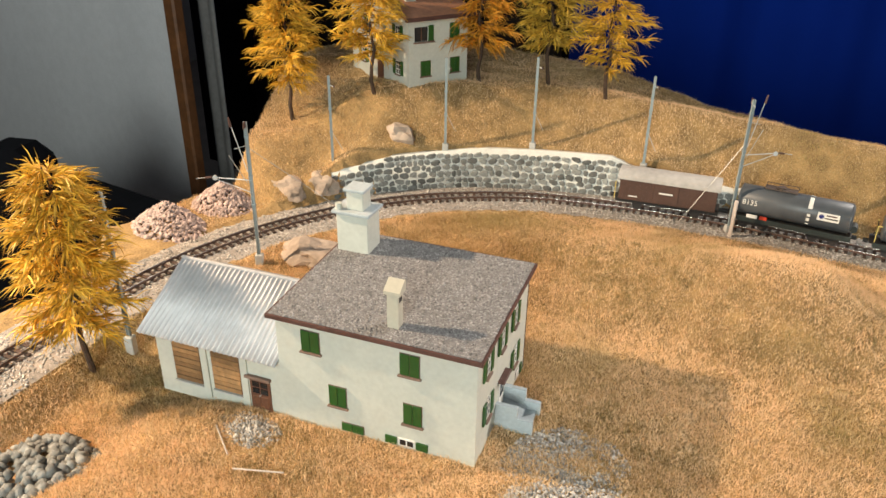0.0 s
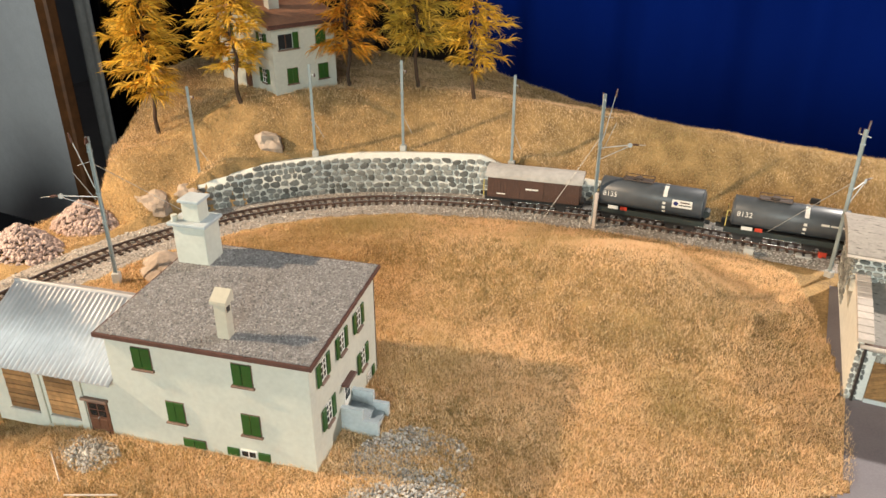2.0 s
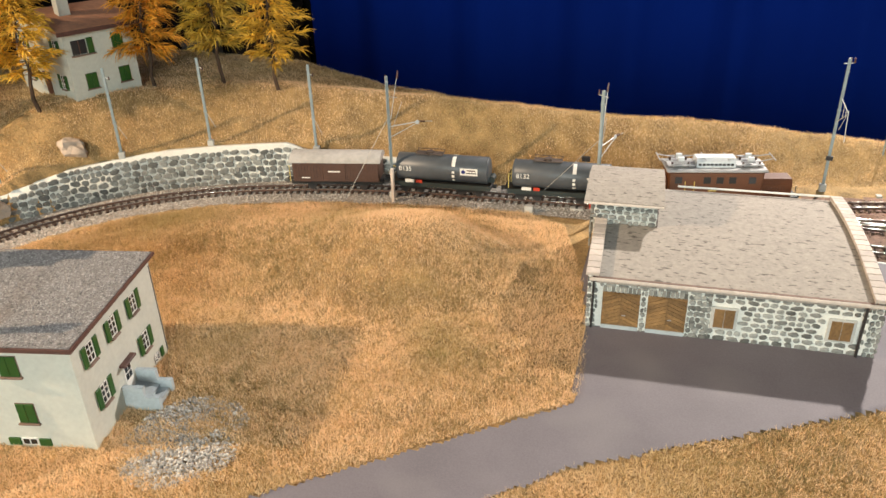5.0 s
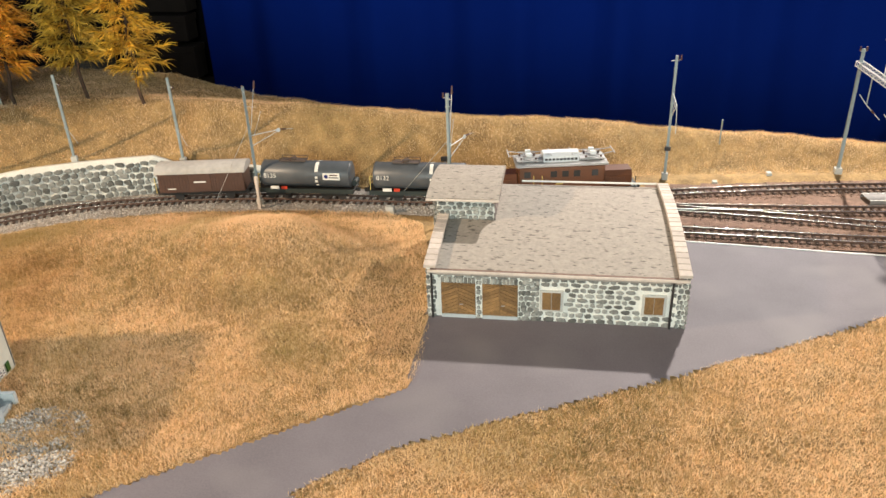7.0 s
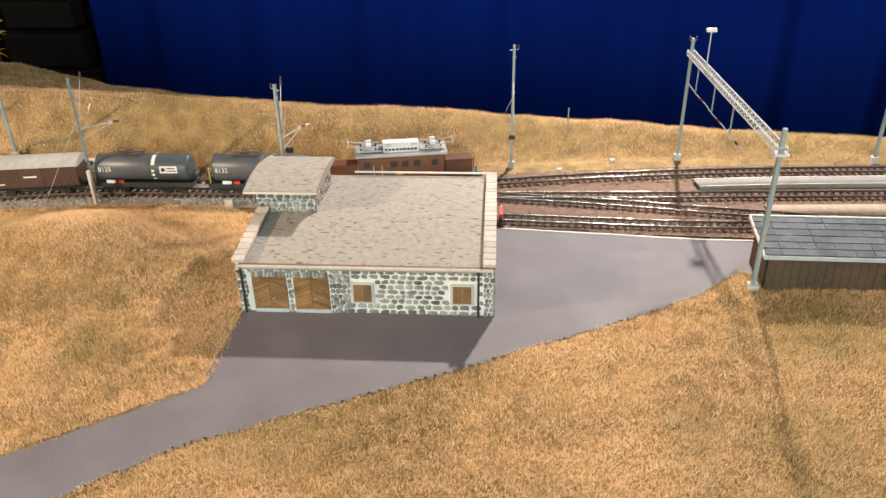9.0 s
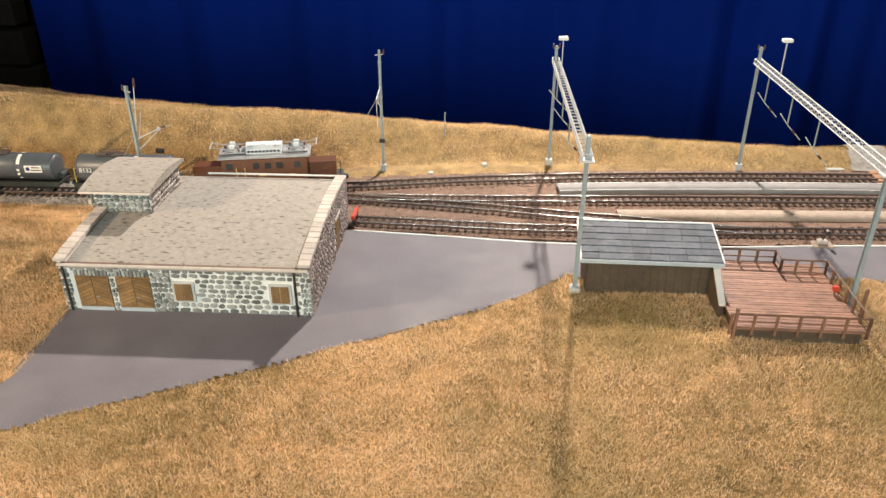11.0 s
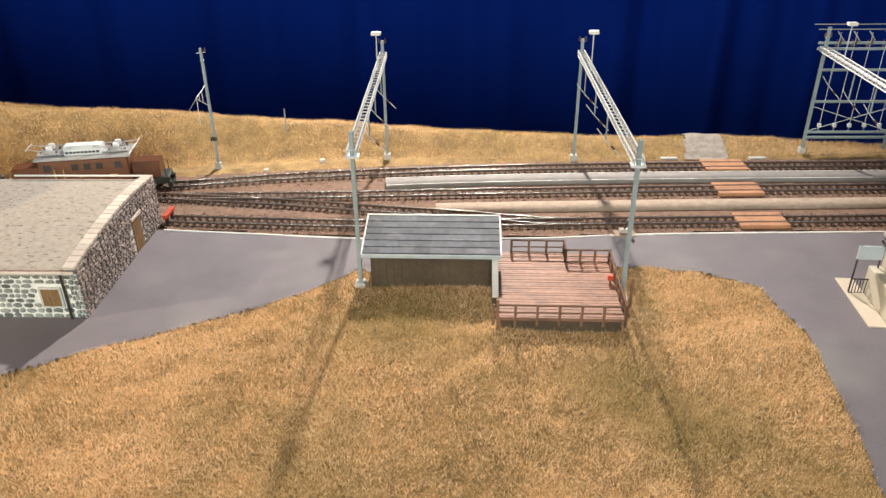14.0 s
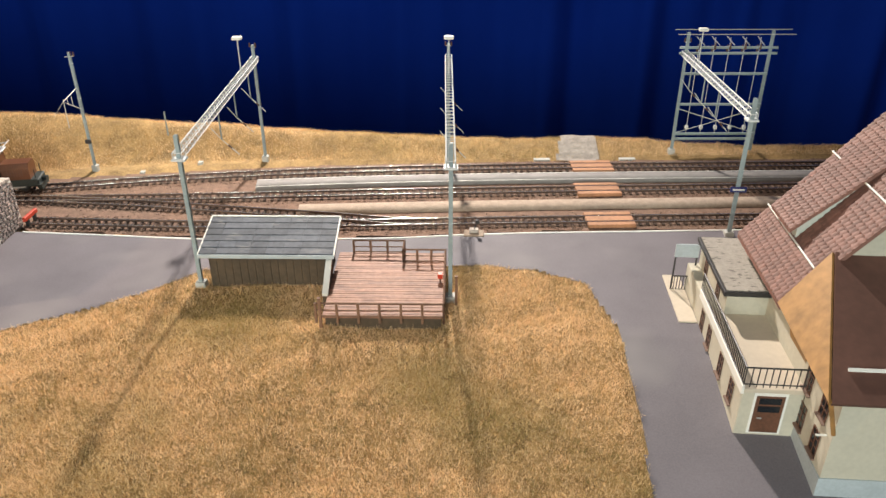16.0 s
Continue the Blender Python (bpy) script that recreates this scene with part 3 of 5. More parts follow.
def stone_meshes(material, n=6, sides=7, seed=3):
    out = []
    r = random.Random(seed)
    for k in range(n):
        bm = bmesh.new()
        ang = [2 * math.pi * (i + r.uniform(-0.25, 0.25)) / sides for i in range(sides)]
        sq = lambda a: 0.5 / max(abs(math.cos(a)), abs(math.sin(a))) ** 0.72 * r.uniform(0.86, 1.0)
        rad = [sq(a) for a in ang]
        back = [bm.verts.new((math.cos(a) * d, 0, math.sin(a) * d)) for a, d in zip(ang, rad)]
        mid = [bm.verts.new((math.cos(a) * d * 0.97, -0.65, math.sin(a) * d * 0.97)) for a, d in zip(ang, rad)]
        front = [bm.verts.new((math.cos(a) * d * 0.74, -1 + r.uniform(-0.12, 0.12), math.sin(a) * d * 0.74)) for a, d in zip(ang, rad)]
        for a, b in ((back, mid), (mid, front)):
            for i in range(sides):
                j = (i + 1) % sides
                bm.faces.new((a[i], a[j], b[j], b[i]))
        bm.faces.new(front)
        bmesh.ops.recalc_face_normals(bm, faces=bm.faces)
        bmesh.ops.scale(bm, vec=(MM, MM, MM), verts=bm.verts)
        me = bpy.data.meshes.new("stone")
        bm.to_mesh(me)
        bm.free()
        me.materials.append(material)
        out.append(me)
    return out


STONES = stone_meshes(M_STONE_PART)
BRICKS = stone_meshes(M_BRICK, 4, 8, 5)


def rubble(parent, x0, x1, z0, z1, where, holes=(), w=7.0, h=4.4, meshes=STONES, seed=1, name="stone", depth=1.0, fill=(0.89, 0.86), shake=0.4):
    """Rows of uneven stones; where(x, z) gives the place under the parent and the turn about z."""
    r = random.Random(seed)
    z, row = z0, 0
    while z < (z1 if not callable(z1) else 99) - h * 0.45:
        hh = h * r.uniform(0.85, 1.15)
        x = x0 - r.uniform(0, w * 0.6)
        while x < x1:
            ww = w * r.uniform(0.55, 1.35)
            a, b = max(x, x0), min(x + ww, x1)
            cx = (a + b) / 2
            top = z1(cx) if callable(z1) else z1
            cz = z + hh / 2
            if b - a > w * 0.3 and cz + hh * 0.3 < top and not any(p < b - 0.8 and a + 0.8 < q and s < cz + hh * 0.35 and cz - hh * 0.35 < t for p, q, s, t in holes):
                at, turn = where(cx, cz + r.uniform(-shake, shake))
                m = Matrix.Translation(at) @ Matrix.Rotation(turn, 4, "Z") @ Matrix.Rotation(r.uniform(-0.3, 0.3) * shake, 4, "Y") @ Matrix.Diagonal(((b - a) * fill[0], depth, hh * fill[1], 1))
                shared(name, r.choice(meshes), parent, m)
            x += ww
        z += hh
        row += 1
        if callable(z1) and z > 60:
            break


# ---- retaining wall behind the curve ----
arc = spline([(-408, 535), (-372, 582), (-335, 618), (-300, 643), (-250, 668), (-190, 690), (-130, 707), (-70, 721)], 2.0)
arc_s = np.r_[0, np.cumsum(np.hypot(*np.diff(arc, axis=0).T))]


def wall_top(s):
    x = np.interp(s, arc_s, arc[:, 0])
    return float(np.interp(x, [-408, -370, -300, -190, -160, -75, -70], [24, 34, 38, 38, 26, 20, 20]))


wall = thing("retaining_wall", (0, 0, 0), 0, "curved rubble stone retaining wall with pale mortar", "wall", "", "structure")
d = np.gradient(arc, axis=0)
nrm = np.c_[-d[:, 1], d[:, 0]] / np.hypot(d[:, 0], d[:, 1])[:, None]
tops = np.array([wall_top(s) for s in arc_s])
v = np.stack([np.c_[arc - nrm * 0, np.full(len(arc), -4.0)], np.c_[arc + nrm * 1.5, tops], np.c_[arc + nrm * 8, tops], np.c_[arc + nrm * 8, np.full(len(arc), -4.0)]], 1).reshape(-1, 3)
i = np.arange(len(arc) - 1)[:, None] * 4 + np.arange(3)[None]
joined("mortar_body", v, np.stack([i, i + 4, i + 5, i + 1], -1).reshape(-1, 4), M_MORTAR, parent=wall)


def on_arc(s, z):
    x, y = np.interp(s, arc_s, arc[:, 0]), np.interp(s, arc_s, arc[:, 1])
    k = min(np.searchsorted(arc_s, s), len(arc) - 1)
    n = nrm[k]
    return (x + n[0] * z * 0.04, y + n[1] * z * 0.04, z), math.atan2(d[k][1], d[k][0])


rubble(wall, 0, float(arc_s[-1]), -2, wall_top, on_arc, w=8.4, h=6.3, seed=8, depth=1.3, fill=(0.97, 0.97), shake=1.0)

# ---- windows and shutters ----


def shutter_pair(parent, x, z, w, h, y, sill=True, closed=True):
    """Closed green shutters with a stone sill on a front wall that faces -y."""
    s = part("window", B(x - w / 2 - 0.3, x + w / 2 + 0.3, y - 0.35, y + 0.5, z - 0.3, z + h + 0.3), M_SILL, parent)
    for a, b in ((x - w / 2, x - 0.15), (x + 0.15, x + w / 2)):
        part("shutter", B(a, b, y - 1.1, y - 0.35, z, z + h, bevel=0.15), M_GREEN, s)
    if sill:
        part("sill", B(x - w / 2 - 1.2, x + w / 2 + 1.2, y - 1.9, y, z - 1.5, z - 0.3, bevel=0.2), M_SILL, s)
    return s


def side_window(parent, y, z, w, h, x, sill=True, out=1, shutters=True, frame_m=None):
    """A glazed window on a wall that faces +x (out=1) or -x, with open shutters beside it."""
    f = frame_m or M_WHITE
    X = lambda a, b: (min(x + out * a, x + out * b), max(x + out * a, x + out * b))
    g = part("window", B(*X(-0.5, 0.15), y - w / 2, y + w / 2, z, z + h), M_GLASS, parent)
    for a, b, c, e in ((y - w / 2, y - w / 2 + 0.7, z, z + h), (y + w / 2 - 0.7, y + w / 2, z, z + h), (y - w / 2, y + w / 2, z, z + 0.7), (y - w / 2, y + w / 2, z + h - 0.7, z + h), (y - 0.3, y + 0.3, z, z + h), (y - w / 2, y + w / 2, z + h * 0.36, z + h * 0.36 + 0.5), (y - w / 2, y + w / 2, z + h * 0.68, z + h * 0.68 + 0.5)):
        part("frame_bar", B(*X(0.15, 0.5), a, b, c, e), f, g)
    if shutters:
        for a in (-1, 1):
            c = y + a * (w / 2 + w * 0.32)
            part("shutter", B(*X(0.2, 1.1), c - w * 0.28, c + w * 0.28, z - 0.3, z + h + 0.3, bevel=0.15), M_GREEN, g)
    if sill:
        part("sill", B(*X(0, 2.0), y - w / 2 - 0.8, y + w / 2 + 0.8, z - 1.4, z - 0.2, bevel=0.2), M_SILL, g)
    return g


# ---- farmhouse with corrugated annex ----
house = thing("farmhouse", (-112, 292, 0), 11.2, "white plastered farmhouse with green shutters and gravel roof", "house")
part("wall", prism([(0, -6), (98, -6), (98, 72), (0, 68)], "x", -117, 0), M_PLASTER, house)
annex = part("annex_wall", prism([(0, -6), (84, -6), (84, 36), (44, 60), (0, 37)], "x", -203, -117), M_PLASTER, house)
roof = part("roof", prism([(-3.5, 67.2), (101.5, 71.6), (101.5, 73.8), (-3.5, 69.6)], "x", -121, 3.5), M_FASCIA, house, "dark red-brown roof edge")
r = np.random.default_rng(21)
px, py = r.uniform(-119.5, 2, 13000), r.uniform(-2, 100, 13000)
vv, ff = octa(np.c_[px, py, 69.9 + (py + 3.5) * 0.04], 0.9, r, 0.6)
joined("gravel", vv, ff, M_GRAVEL_ROOF, "grey gravel covering", "", "stuff", parent=roof)
part("gravel_bed", prism([(-2.2, 69.55), (100.2, 73.7), (100.2, 74.2), (-2.2, 70.1)], "x", -119.6, 2.2), M_GRAVEL_ROOF, roof)
for x, z, w, h in ((-95.5, 49.5, 11, 13), (-37, 49.5, 11, 13), (-80.5, 17, 10.5, 13), (-35.5, 17.5, 10.5, 13)):
    shutter_pair(house, x, z, w, h, 0)
shutter_pair(house, -72, 0.9, 13.5, 5.2, 0, sill=False)
cellar = part("cellar_window", B(-44, -34.5, -0.6, 0.5, 1.0, 6.0), M_WHITE, house)
for a in (-43.2, -38.8):
    part("pane", B(a, a + 3.6, -0.8, 0.2, 1.8, 5.2), M_GLASS, cellar)
for a in (-52, -33.5):
    part("shutter", B(a, a + 7, -1.1, 0, 0.8, 5.8, bevel=0.15), M_GREEN, cellar)
door = part("door", B(-138, -124.5, -0.8, 0.5, -2, 21), M_DOOR, house)
part("lintel", B(-140.5, -123.5, -2.6, 0.2, 21, 23, bevel=0.3), M_SILL, door)
for a in (-136.4, -130.8):
    for z in (11, 15.5):
        part("pane", B(a, a + 4.6, -1.1, -0.2, z, z + 3.6), M_GLASS, door)
    part("panel", B(a, a + 4.6, -1.2, -0.5, 1, 9, bevel=0.3), M_DOOR, door)
part("handle", R((-131.2, -2, 10), (-131.2, -0.8, 10), 0.3), M_SILVER, door)
for x0, x1 in ((-191, -172), (-163.5, -144.5)):
    bay = part("timber_bay", B(x0 - 0.5, x1 + 0.5, -0.3, 1, 5.2, 36.6), M_SILL, house, "boarded opening between white posts")
    k = 9
    for j in range(k):
        part("plank", B(x0, x1, -1.0 + 0.25 * (j % 2), -0.2, 6.2 + j * 30 / k, 6.2 + (j + 0.9) * 30 / k, bevel=0.15), M_PLANK, bay)
    part("sill", B(x0 - 1, x1 + 1, -2, 0, 4.6, 5.6, bevel=0.2), M_CONCRETE, bay)
    part("post", B(x1 + 1, x1 + 5.5, -1.2, 0, -2, 36), M_PLASTER, bay)


def corrugated(x0, x1, y0, z0, y1, z1, pitch=3.3, amp=0.8, t=0.5):
    bm = bmesh.new()
    n = int((x1 - x0) / pitch * 6)
    rows = []
    dy, dz = y1 - y0, z1 - z0
    ln = math.hypot(dy, dz)
    ny_, nz_ = -dz / ln, dy / ln
    for base in (0, -t):
        for k in (0, 1):
            rows.append([bm.verts.new((x0 + (x1 - x0) * i / n, y0 + dy * k + ny_ * (base + amp * math.sin(2 * math.pi * i / 6)), z0 + dz * k + abs(nz_) * (base + amp * math.sin(2 * math.pi * i / 6)))) for i in range(n + 1)])
    for i in range(n):
        bm.faces.new((rows[0][i], rows[0][i + 1], rows[1][i + 1], rows[1][i]))
        bm.faces.new((rows[2][i + 1], rows[2][i], rows[3][i], rows[3][i + 1]))
        bm.faces.new((rows[0][i + 1], rows[0][i], rows[2][i], rows[2][i + 1]))
    return bm


part("tin_roof", corrugated(-213, -117.5, -4.5, 36.2, 45, 62.5), M_TIN, house, "corrugated tin roof sheet", True)
part("tin_roof", corrugated(-213, -117.5, 88, 36.5, 45, 62.3), M_TIN, house, "corrugated tin roof sheet", True)
part("ridge_cap", R((-213, 45, 63), (-117.5, 45, 63), 1.0, 8), M_TIN, house)
small = part("chimney", B(-53.2, -46.8, 8, 14, 68, 91), M_PLASTER_WARM, house, "cream rendered chimney with gabled cap")
part("cap", prism([(7, 91), (15.2, 91), (15.2, 96.5), (14.2, 97.5), (7, 93)], "x", -54.6, -45.4), M_PLASTER_WARM, small)
part("flue_opening", B(-47, -46.5, 9.5, 12.5, 86, 89), M_IRON, small)
big = part("chimney", B(-117, -96, 74, 91, 68, 98, bevel=0.4), M_PLASTER, house, "broad white stepped chimney with slate slabs")
part("slab", B(-119.5, -94, 72, 93, 98, 100.2, bevel=0.5), M_STEP, big)
part("chimney_top", B(-111, -100, 77, 88, 100, 112, bevel=0.4), M_PLASTER, big)
part("top_slab", B(-112.5, -98.5, 75.5, 89.5, 112, 114, bevel=0.4), M_STEP, big)
part("side_flue", R((-116, 76, 98), (-116, 76, 104), 2.0, 8), M_PLASTER, big)
for y in (16, 42, 68):
    side_window(house, y + 1, 48.5, 7.5, 12.5, 0)
side_window(house, 20, 18, 8, 13, 0)
side_window(house, 73, 18, 8, 13, 0)
side_window(house, 82, 2, 7, 6, 0, sill=False, shutters=False)
part("cellar_shutter", B(0.2, 1, 87, 91, 1.5, 8.5, bevel=0.15), M_GREEN, house)
fd = part("front_door", B(-0.3, 0.4, 42, 51, 7, 26), M_WHITE, house, "white panelled front door")
for z in (15, 20):
    for y in (43.2, 47):
        part("pane", B(0.3, 0.6, y, y + 3, z, z + 4), M_GLASS, fd)
part("canopy", B(-0.2, 4, 39, 54, 27, 28.6, bevel=0.3), M_FASCIA, fd)
steps = part("entrance_steps", prism([(0, -6), (20, -6), (20, 2.5), (14, 2.5), (14, 5), (0, 7)], "y", 39, 54), M_STEP, house, "blue-grey concrete entrance steps")
for y in (36, 54):
    part("step_wall", prism([(0, -6), (22, -6), (22, 8), (13, 8), (13, 15), (0, 15)], "y", y, y + 3), M_STEP, steps)
part("downpipe", R((-0.5, 97, 66), (-0.5, 97, 0), 0.8), M_IRON, house)

# ---- far house on the hill ----
far = thing("hillside_house", (-395, 646, 83), 66, "white plastered hillside house with terracotta roof and green shutters", "house")
part("wall", prism([(0, -24), (118, -24), (118, 70), (59, 82), (0, 70)], "x", 0, 72), M_PLASTER, far)
rf = part("roof", prism([(-7, 68.5), (59, 82.5), (125, 68.5), (125, 71.5), (59, 86), (-7, 71.5)], "x", -7, 79), M_TILE_FAR, far, "terracotta pitched roof")
part("eave_board", B(-7.4, 79.4, -8.2, -7, 67, 71), M_FASCIA, rf)
for k in range(14):
    part("rafter_end", B(-4 + k * 6.1, -2.6 + k * 6.1, -7, 0, 66.6, 68.4), M_FASCIA, rf)
fc = part("chimney", B(16, 28, 30, 40, 74, 100, bevel=0.4), M_PLASTER, far)
part("chimney_cap", B(14.5, 29.5, 28.5, 41.5, 100, 102.5, bevel=0.4), M_STEP, fc)
for x, z in ((55, 46), (20, 11), (56, 11)):
    shutter_pair(far, x, z, 11.5, 15, 0)
fw = part("window", B(7, 22, -0.4, 0.5, 46, 60), M_GLASS, far, "dark open window with one folded shutter")
part("sill", B(5.5, 30, -2.2, 0, 44.3, 45.6, bevel=0.2), M_SILL, fw)
part("shutter", B(23, 29, -1.3, -0.2, 45.8, 61, bevel=0.15), M_GREEN, fw)
part("frame_bar", B(14.2, 14.9, -0.8, -0.3, 46, 60), M_DOOR, fw)
for y, z in ((20, 46), (92, 46), (20, 11), (92, 11)):
    side_window(far, y, z, 9, 14, 0, out=-1)
fdr = part("door", B(-0.8, 0.4, 50, 62, -2, 22), M_DOOR, far, "brown wooden door")
part("lintel", B(-1.6, 0.2, 48, 64, 22, 24, bevel=0.2), M_SILL, fdr)

# ---- stone engine shed ----
shed = thing("stone_shed", (140, 486, 0), 1.9, "grey rubble stone goods shed with felt roof", "shed")
arcz = lambda y: 42.5 + 7.5 * math.sin(math.pi * min(1, max(0, y / 157)) * 0.86)
FRONT_HOLES = [(10.5, 35.5, -2, 30), (40.5, 66, -2, 30), (82, 98.5, 9, 26), (153, 169.5, 9, 26)]
part("front_wall", B(2, 182, 1.2, 8, -3, 39), M_MORTAR, shed, "rubble stone wall with pale mortar")
part("back_wall", B(2, 182, 150, 157, -3, 42), M_MORTAR, shed)
for x0, x1, nm in ((-1, 7, "side_wall"), (176, 184, "side_wall")):
    part(nm, prism([(1, -3), (157, -3)] + [(157 - 156 * k / 10, arcz(157 - 156 * k / 10) - 1.2) for k in range(11)], "x", x0 + 1, x1 - 1), M_MORTAR, shed, "stone side wall rising to a curved coping")
part("felt_roof", prism([(-1, 38.5)] + [(157 * k / 10, arcz(157 * k / 10) - 3.5) for k in range(11)] + [(157, 36), (-1, 36)], "x", 6, 178), M_ROOF_FELT, shed, "mottled grey felt roof")
part("gutter", R((1, -1.2, 38.6), (183, -1.2, 38.6), 1.3, 8), M_COPING, shed)
part("eave_board", B(3, 181, -0.6, 1.2, 36.5, 40), M_SILL, shed)
part("rear_flashing", R((60, 157, 45.5), (178, 157, 45.5), 0.9), M_WHITE, shed)
for x0 in (-1.5, 175.5):
    for k in range(22):
        y0, y1 = 157 * k / 22 - 1.5, 157 * (k + 0.93) / 22 - 1.5
        z = arcz((y0 + y1) / 2)
        m = Matrix.Translation((x0 + 4.5, (y0 + y1) / 2, z)) @ Matrix.Rotation(math.atan2(arcz(y1) - arcz(y0), y1 - y0), 4, "X")
        bmc = B(-4.5, 4.5, -(y1 - y0) / 2, (y1 - y0) / 2, -1.3, 1.3, bevel=0.3)
        bmc.transform(m)
        part("coping_stone", bmc, M_COPING, shed)
for x0, x1 in ((10.5, 35.5), (40.5, 66)):
    dr = part("double_door", B(x0, x1, 0.4, 1.4, 0, 29), M_WOOD, shed, "ochre double door with slanted boards")
    half = (x1 - x0) / 2
    for side in (0, 1):
        for j in range(9):
            a = x0 + side * half + 0.3
            b = a + half - 0.6
            z0 = 3.2 + j * 2.9
            sl = 2.6 if side == 0 else -2.6
            bmd = prism([(a, max(3, z0 - sl)), (b, max(3, z0 + sl)), (b, min(28.5, max(3.2, z0 + sl + 2.7))), (a, min(28.5, max(3.2, z0 - sl + 2.7)))], "y", -0.1, 0.5)
            part("board", bmd, M_WOOD, dr)
    part("kick_plate", B(x0, x1, -0.3, 0.5, 0, 3), M_STEP, dr)
    part("handle", R((x0 + half + 1, -0.6, 12), (x0 + half + 3.5, -0.6, 12), 0.4), M_SILVER, dr)
    for j in range(9):
        a = x0 + (x1 - x0) * j / 9
        part("lintel_stone", B(a + 0.2, a + (x1 - x0) / 9 - 0.3, -0.2, 2, 29.2, 33.5, bevel=0.3), M_STONE_PART, dr)
for x0 in (83.5, 154.5):
    wn = part("window", B(x0 - 1.8, x0 + 14.8, -0.3, 1.6, 9, 26, bevel=0.3), M_CONCRETE, shed, "boarded window in a stone surround")
    for a in (x0, x0 + 6.6):
        part("shutter", B(a, a + 6.3, -0.7, 0.4, 10.6, 24.6, bevel=0.2), M_WOOD, wn)
for x in (4, 172.5):
    part("downpipe", R((x, -1.2, 38), (x, -1.2, 0), 0.9), M_IRON, shed)
rubble(shed, 8, 176, -1, 37, lambda x, z: ((x, 1.3, z), 0), FRONT_HOLES, 7.0, 4.2, STONES, 2)
for a_, b_ in ((36, 40.2), (66.4, 81.6)):
    rubble(shed, a_, b_, -1, 36, lambda x, z: ((x, 0.9, z), 0), (), 4.4, 4.2, STONES, int(a_))
rubble(shed, -0.5, 7.5, -1, 42, lambda x, z: ((x, 0.6, z), 0), (), 4.2, 4.2, STONES, 4, "corner_stone")
rubble(shed, 176, 184.5, -1, 42, lambda x, z: ((x, 0.6, z), 0), (), 4.2, 4.2, STONES, 5, "corner_stone")
rubble(shed, 1, 157, -1, lambda s: arcz(s) - 2, lambda s, z: ((183.2, s, z), math.pi / 2), [(98, 116, -2, 30)], 6.4, 3.3, BRICKS, 6, "brick", 0.9)
sd = part("side_door", B(182, 183.6, 99, 115, 0, 29), M_WOOD, shed, "brown wooden side door")
part("lintel", B(182.5, 184.6, 97, 117, 29, 32, bevel=0.3), M_COPING, sd)
tower = part("tower_wall", B(-3, 43, 74, 134, 36, 63), M_MORTAR, shed, "raised stone box on the shed roof")
part("tower_roof", prism([(66, 64), (139, 64)] + [(139 - 73 * k / 8, 66.5 + 4.5 * math.sin(math.pi * k / 8)) for k in range(9)], "x", -10, 47), M_ROOF_FELT, shed, "curved felt roof of the raised box")
part("tower_gutter", R((-10, 65.5, 65), (47, 65.5, 65), 1.0, 8), M_COPING, shed)
rubble(shed, -5, 43, 46, 64, lambda x, z: ((x, 72.2, z), 0), (), 6.0, 4.0, STONES, 7)
rubble(shed, 72, 134, 44, 64, lambda s, z: ((42.8, s, z), math.pi / 2), (), 6.0, 4.0, BRICKS, 9, "brick")
rubble(shed, 72, 134, 24, 64, lambda s, z: ((-4.8, 206 - s, z), -math.pi / 2), (), 6.0, 4.0, STONES, 10)

# ---- slate-roofed shelter ----
sh = thing("shelter", (519, 548, 0), 0.8, "brown board shelter with a dark slate roof", "shelter")
part("front_wall", B(5, 98, 0, 2, -6, 29), M_SHED_WOOD, sh)
part("back_wall", B(5, 98, 36, 38, -2, 36), M_SHED_WOOD, sh)
for x in (5, 96):
    part("side_wall", prism([(0, -6), (38, -6), (38, 37), (0, 29)], "x", x, x + 2), M_SHED_WOOD, sh)
for j in range(15):
    part("board", B(5.3 + j * 6.05, 11 + j * 6.05, -0.5, 0.2, -5, 29), M_SHED_WOOD, sh)
rs = part("roof", prism([(-6, 28.6), (40, 38.5), (40, 40.3), (-6, 30.4)], "x", 0, 104), M_SLATE, sh, "pale-edged roof of dark slate sheets")
slope = math.atan2(9.9, 46)
for row in range(6):
    for col in range(8):
        x0 = -0.4 + col * 13.1 + random.uniform(-0.4, 0.4)
        y0 = -5.6 + row * 7.6
        bms = B(x0, x0 + 12.9, 0, 8.4, 0, 0.5)
        bms.transform(Matrix.Translation((0, y0, 30.4 + (y0 + 6) * 9.9 / 46 + 0.3)) @ Matrix.Rotation(slope - 0.05 + random.uniform(-0.012, 0.012), 4, "X"))
        part("slate", bms, M_SLATE, rs)
part("front_trim", B(-1, 105, -7.4, -6, 27.6, 30.6, bevel=0.2), M_STEP, rs)
part("ridge_trim", B(-1, 105, 39.5, 41, 38.6, 41.4, bevel=0.2), M_WHITE, rs)
for x in (-1.2, 104):
    part("side_trim", prism([(-6, 28.6), (40, 38.5), (40, 41), (-6, 31)], "x", x, x + 1.2), M_WHITE, rs)
wing = part("wing_wall", prism([(-30, -8), (2, -8), (2, 27), (-30, 9)], "x", 98, 102), M_SHED_WOOD, sh)
part("coping", prism([(-31, 9), (3, 27.5), (3, 29.5), (-31, 11)], "x", 98, 102.6), M_WHITE, wing)

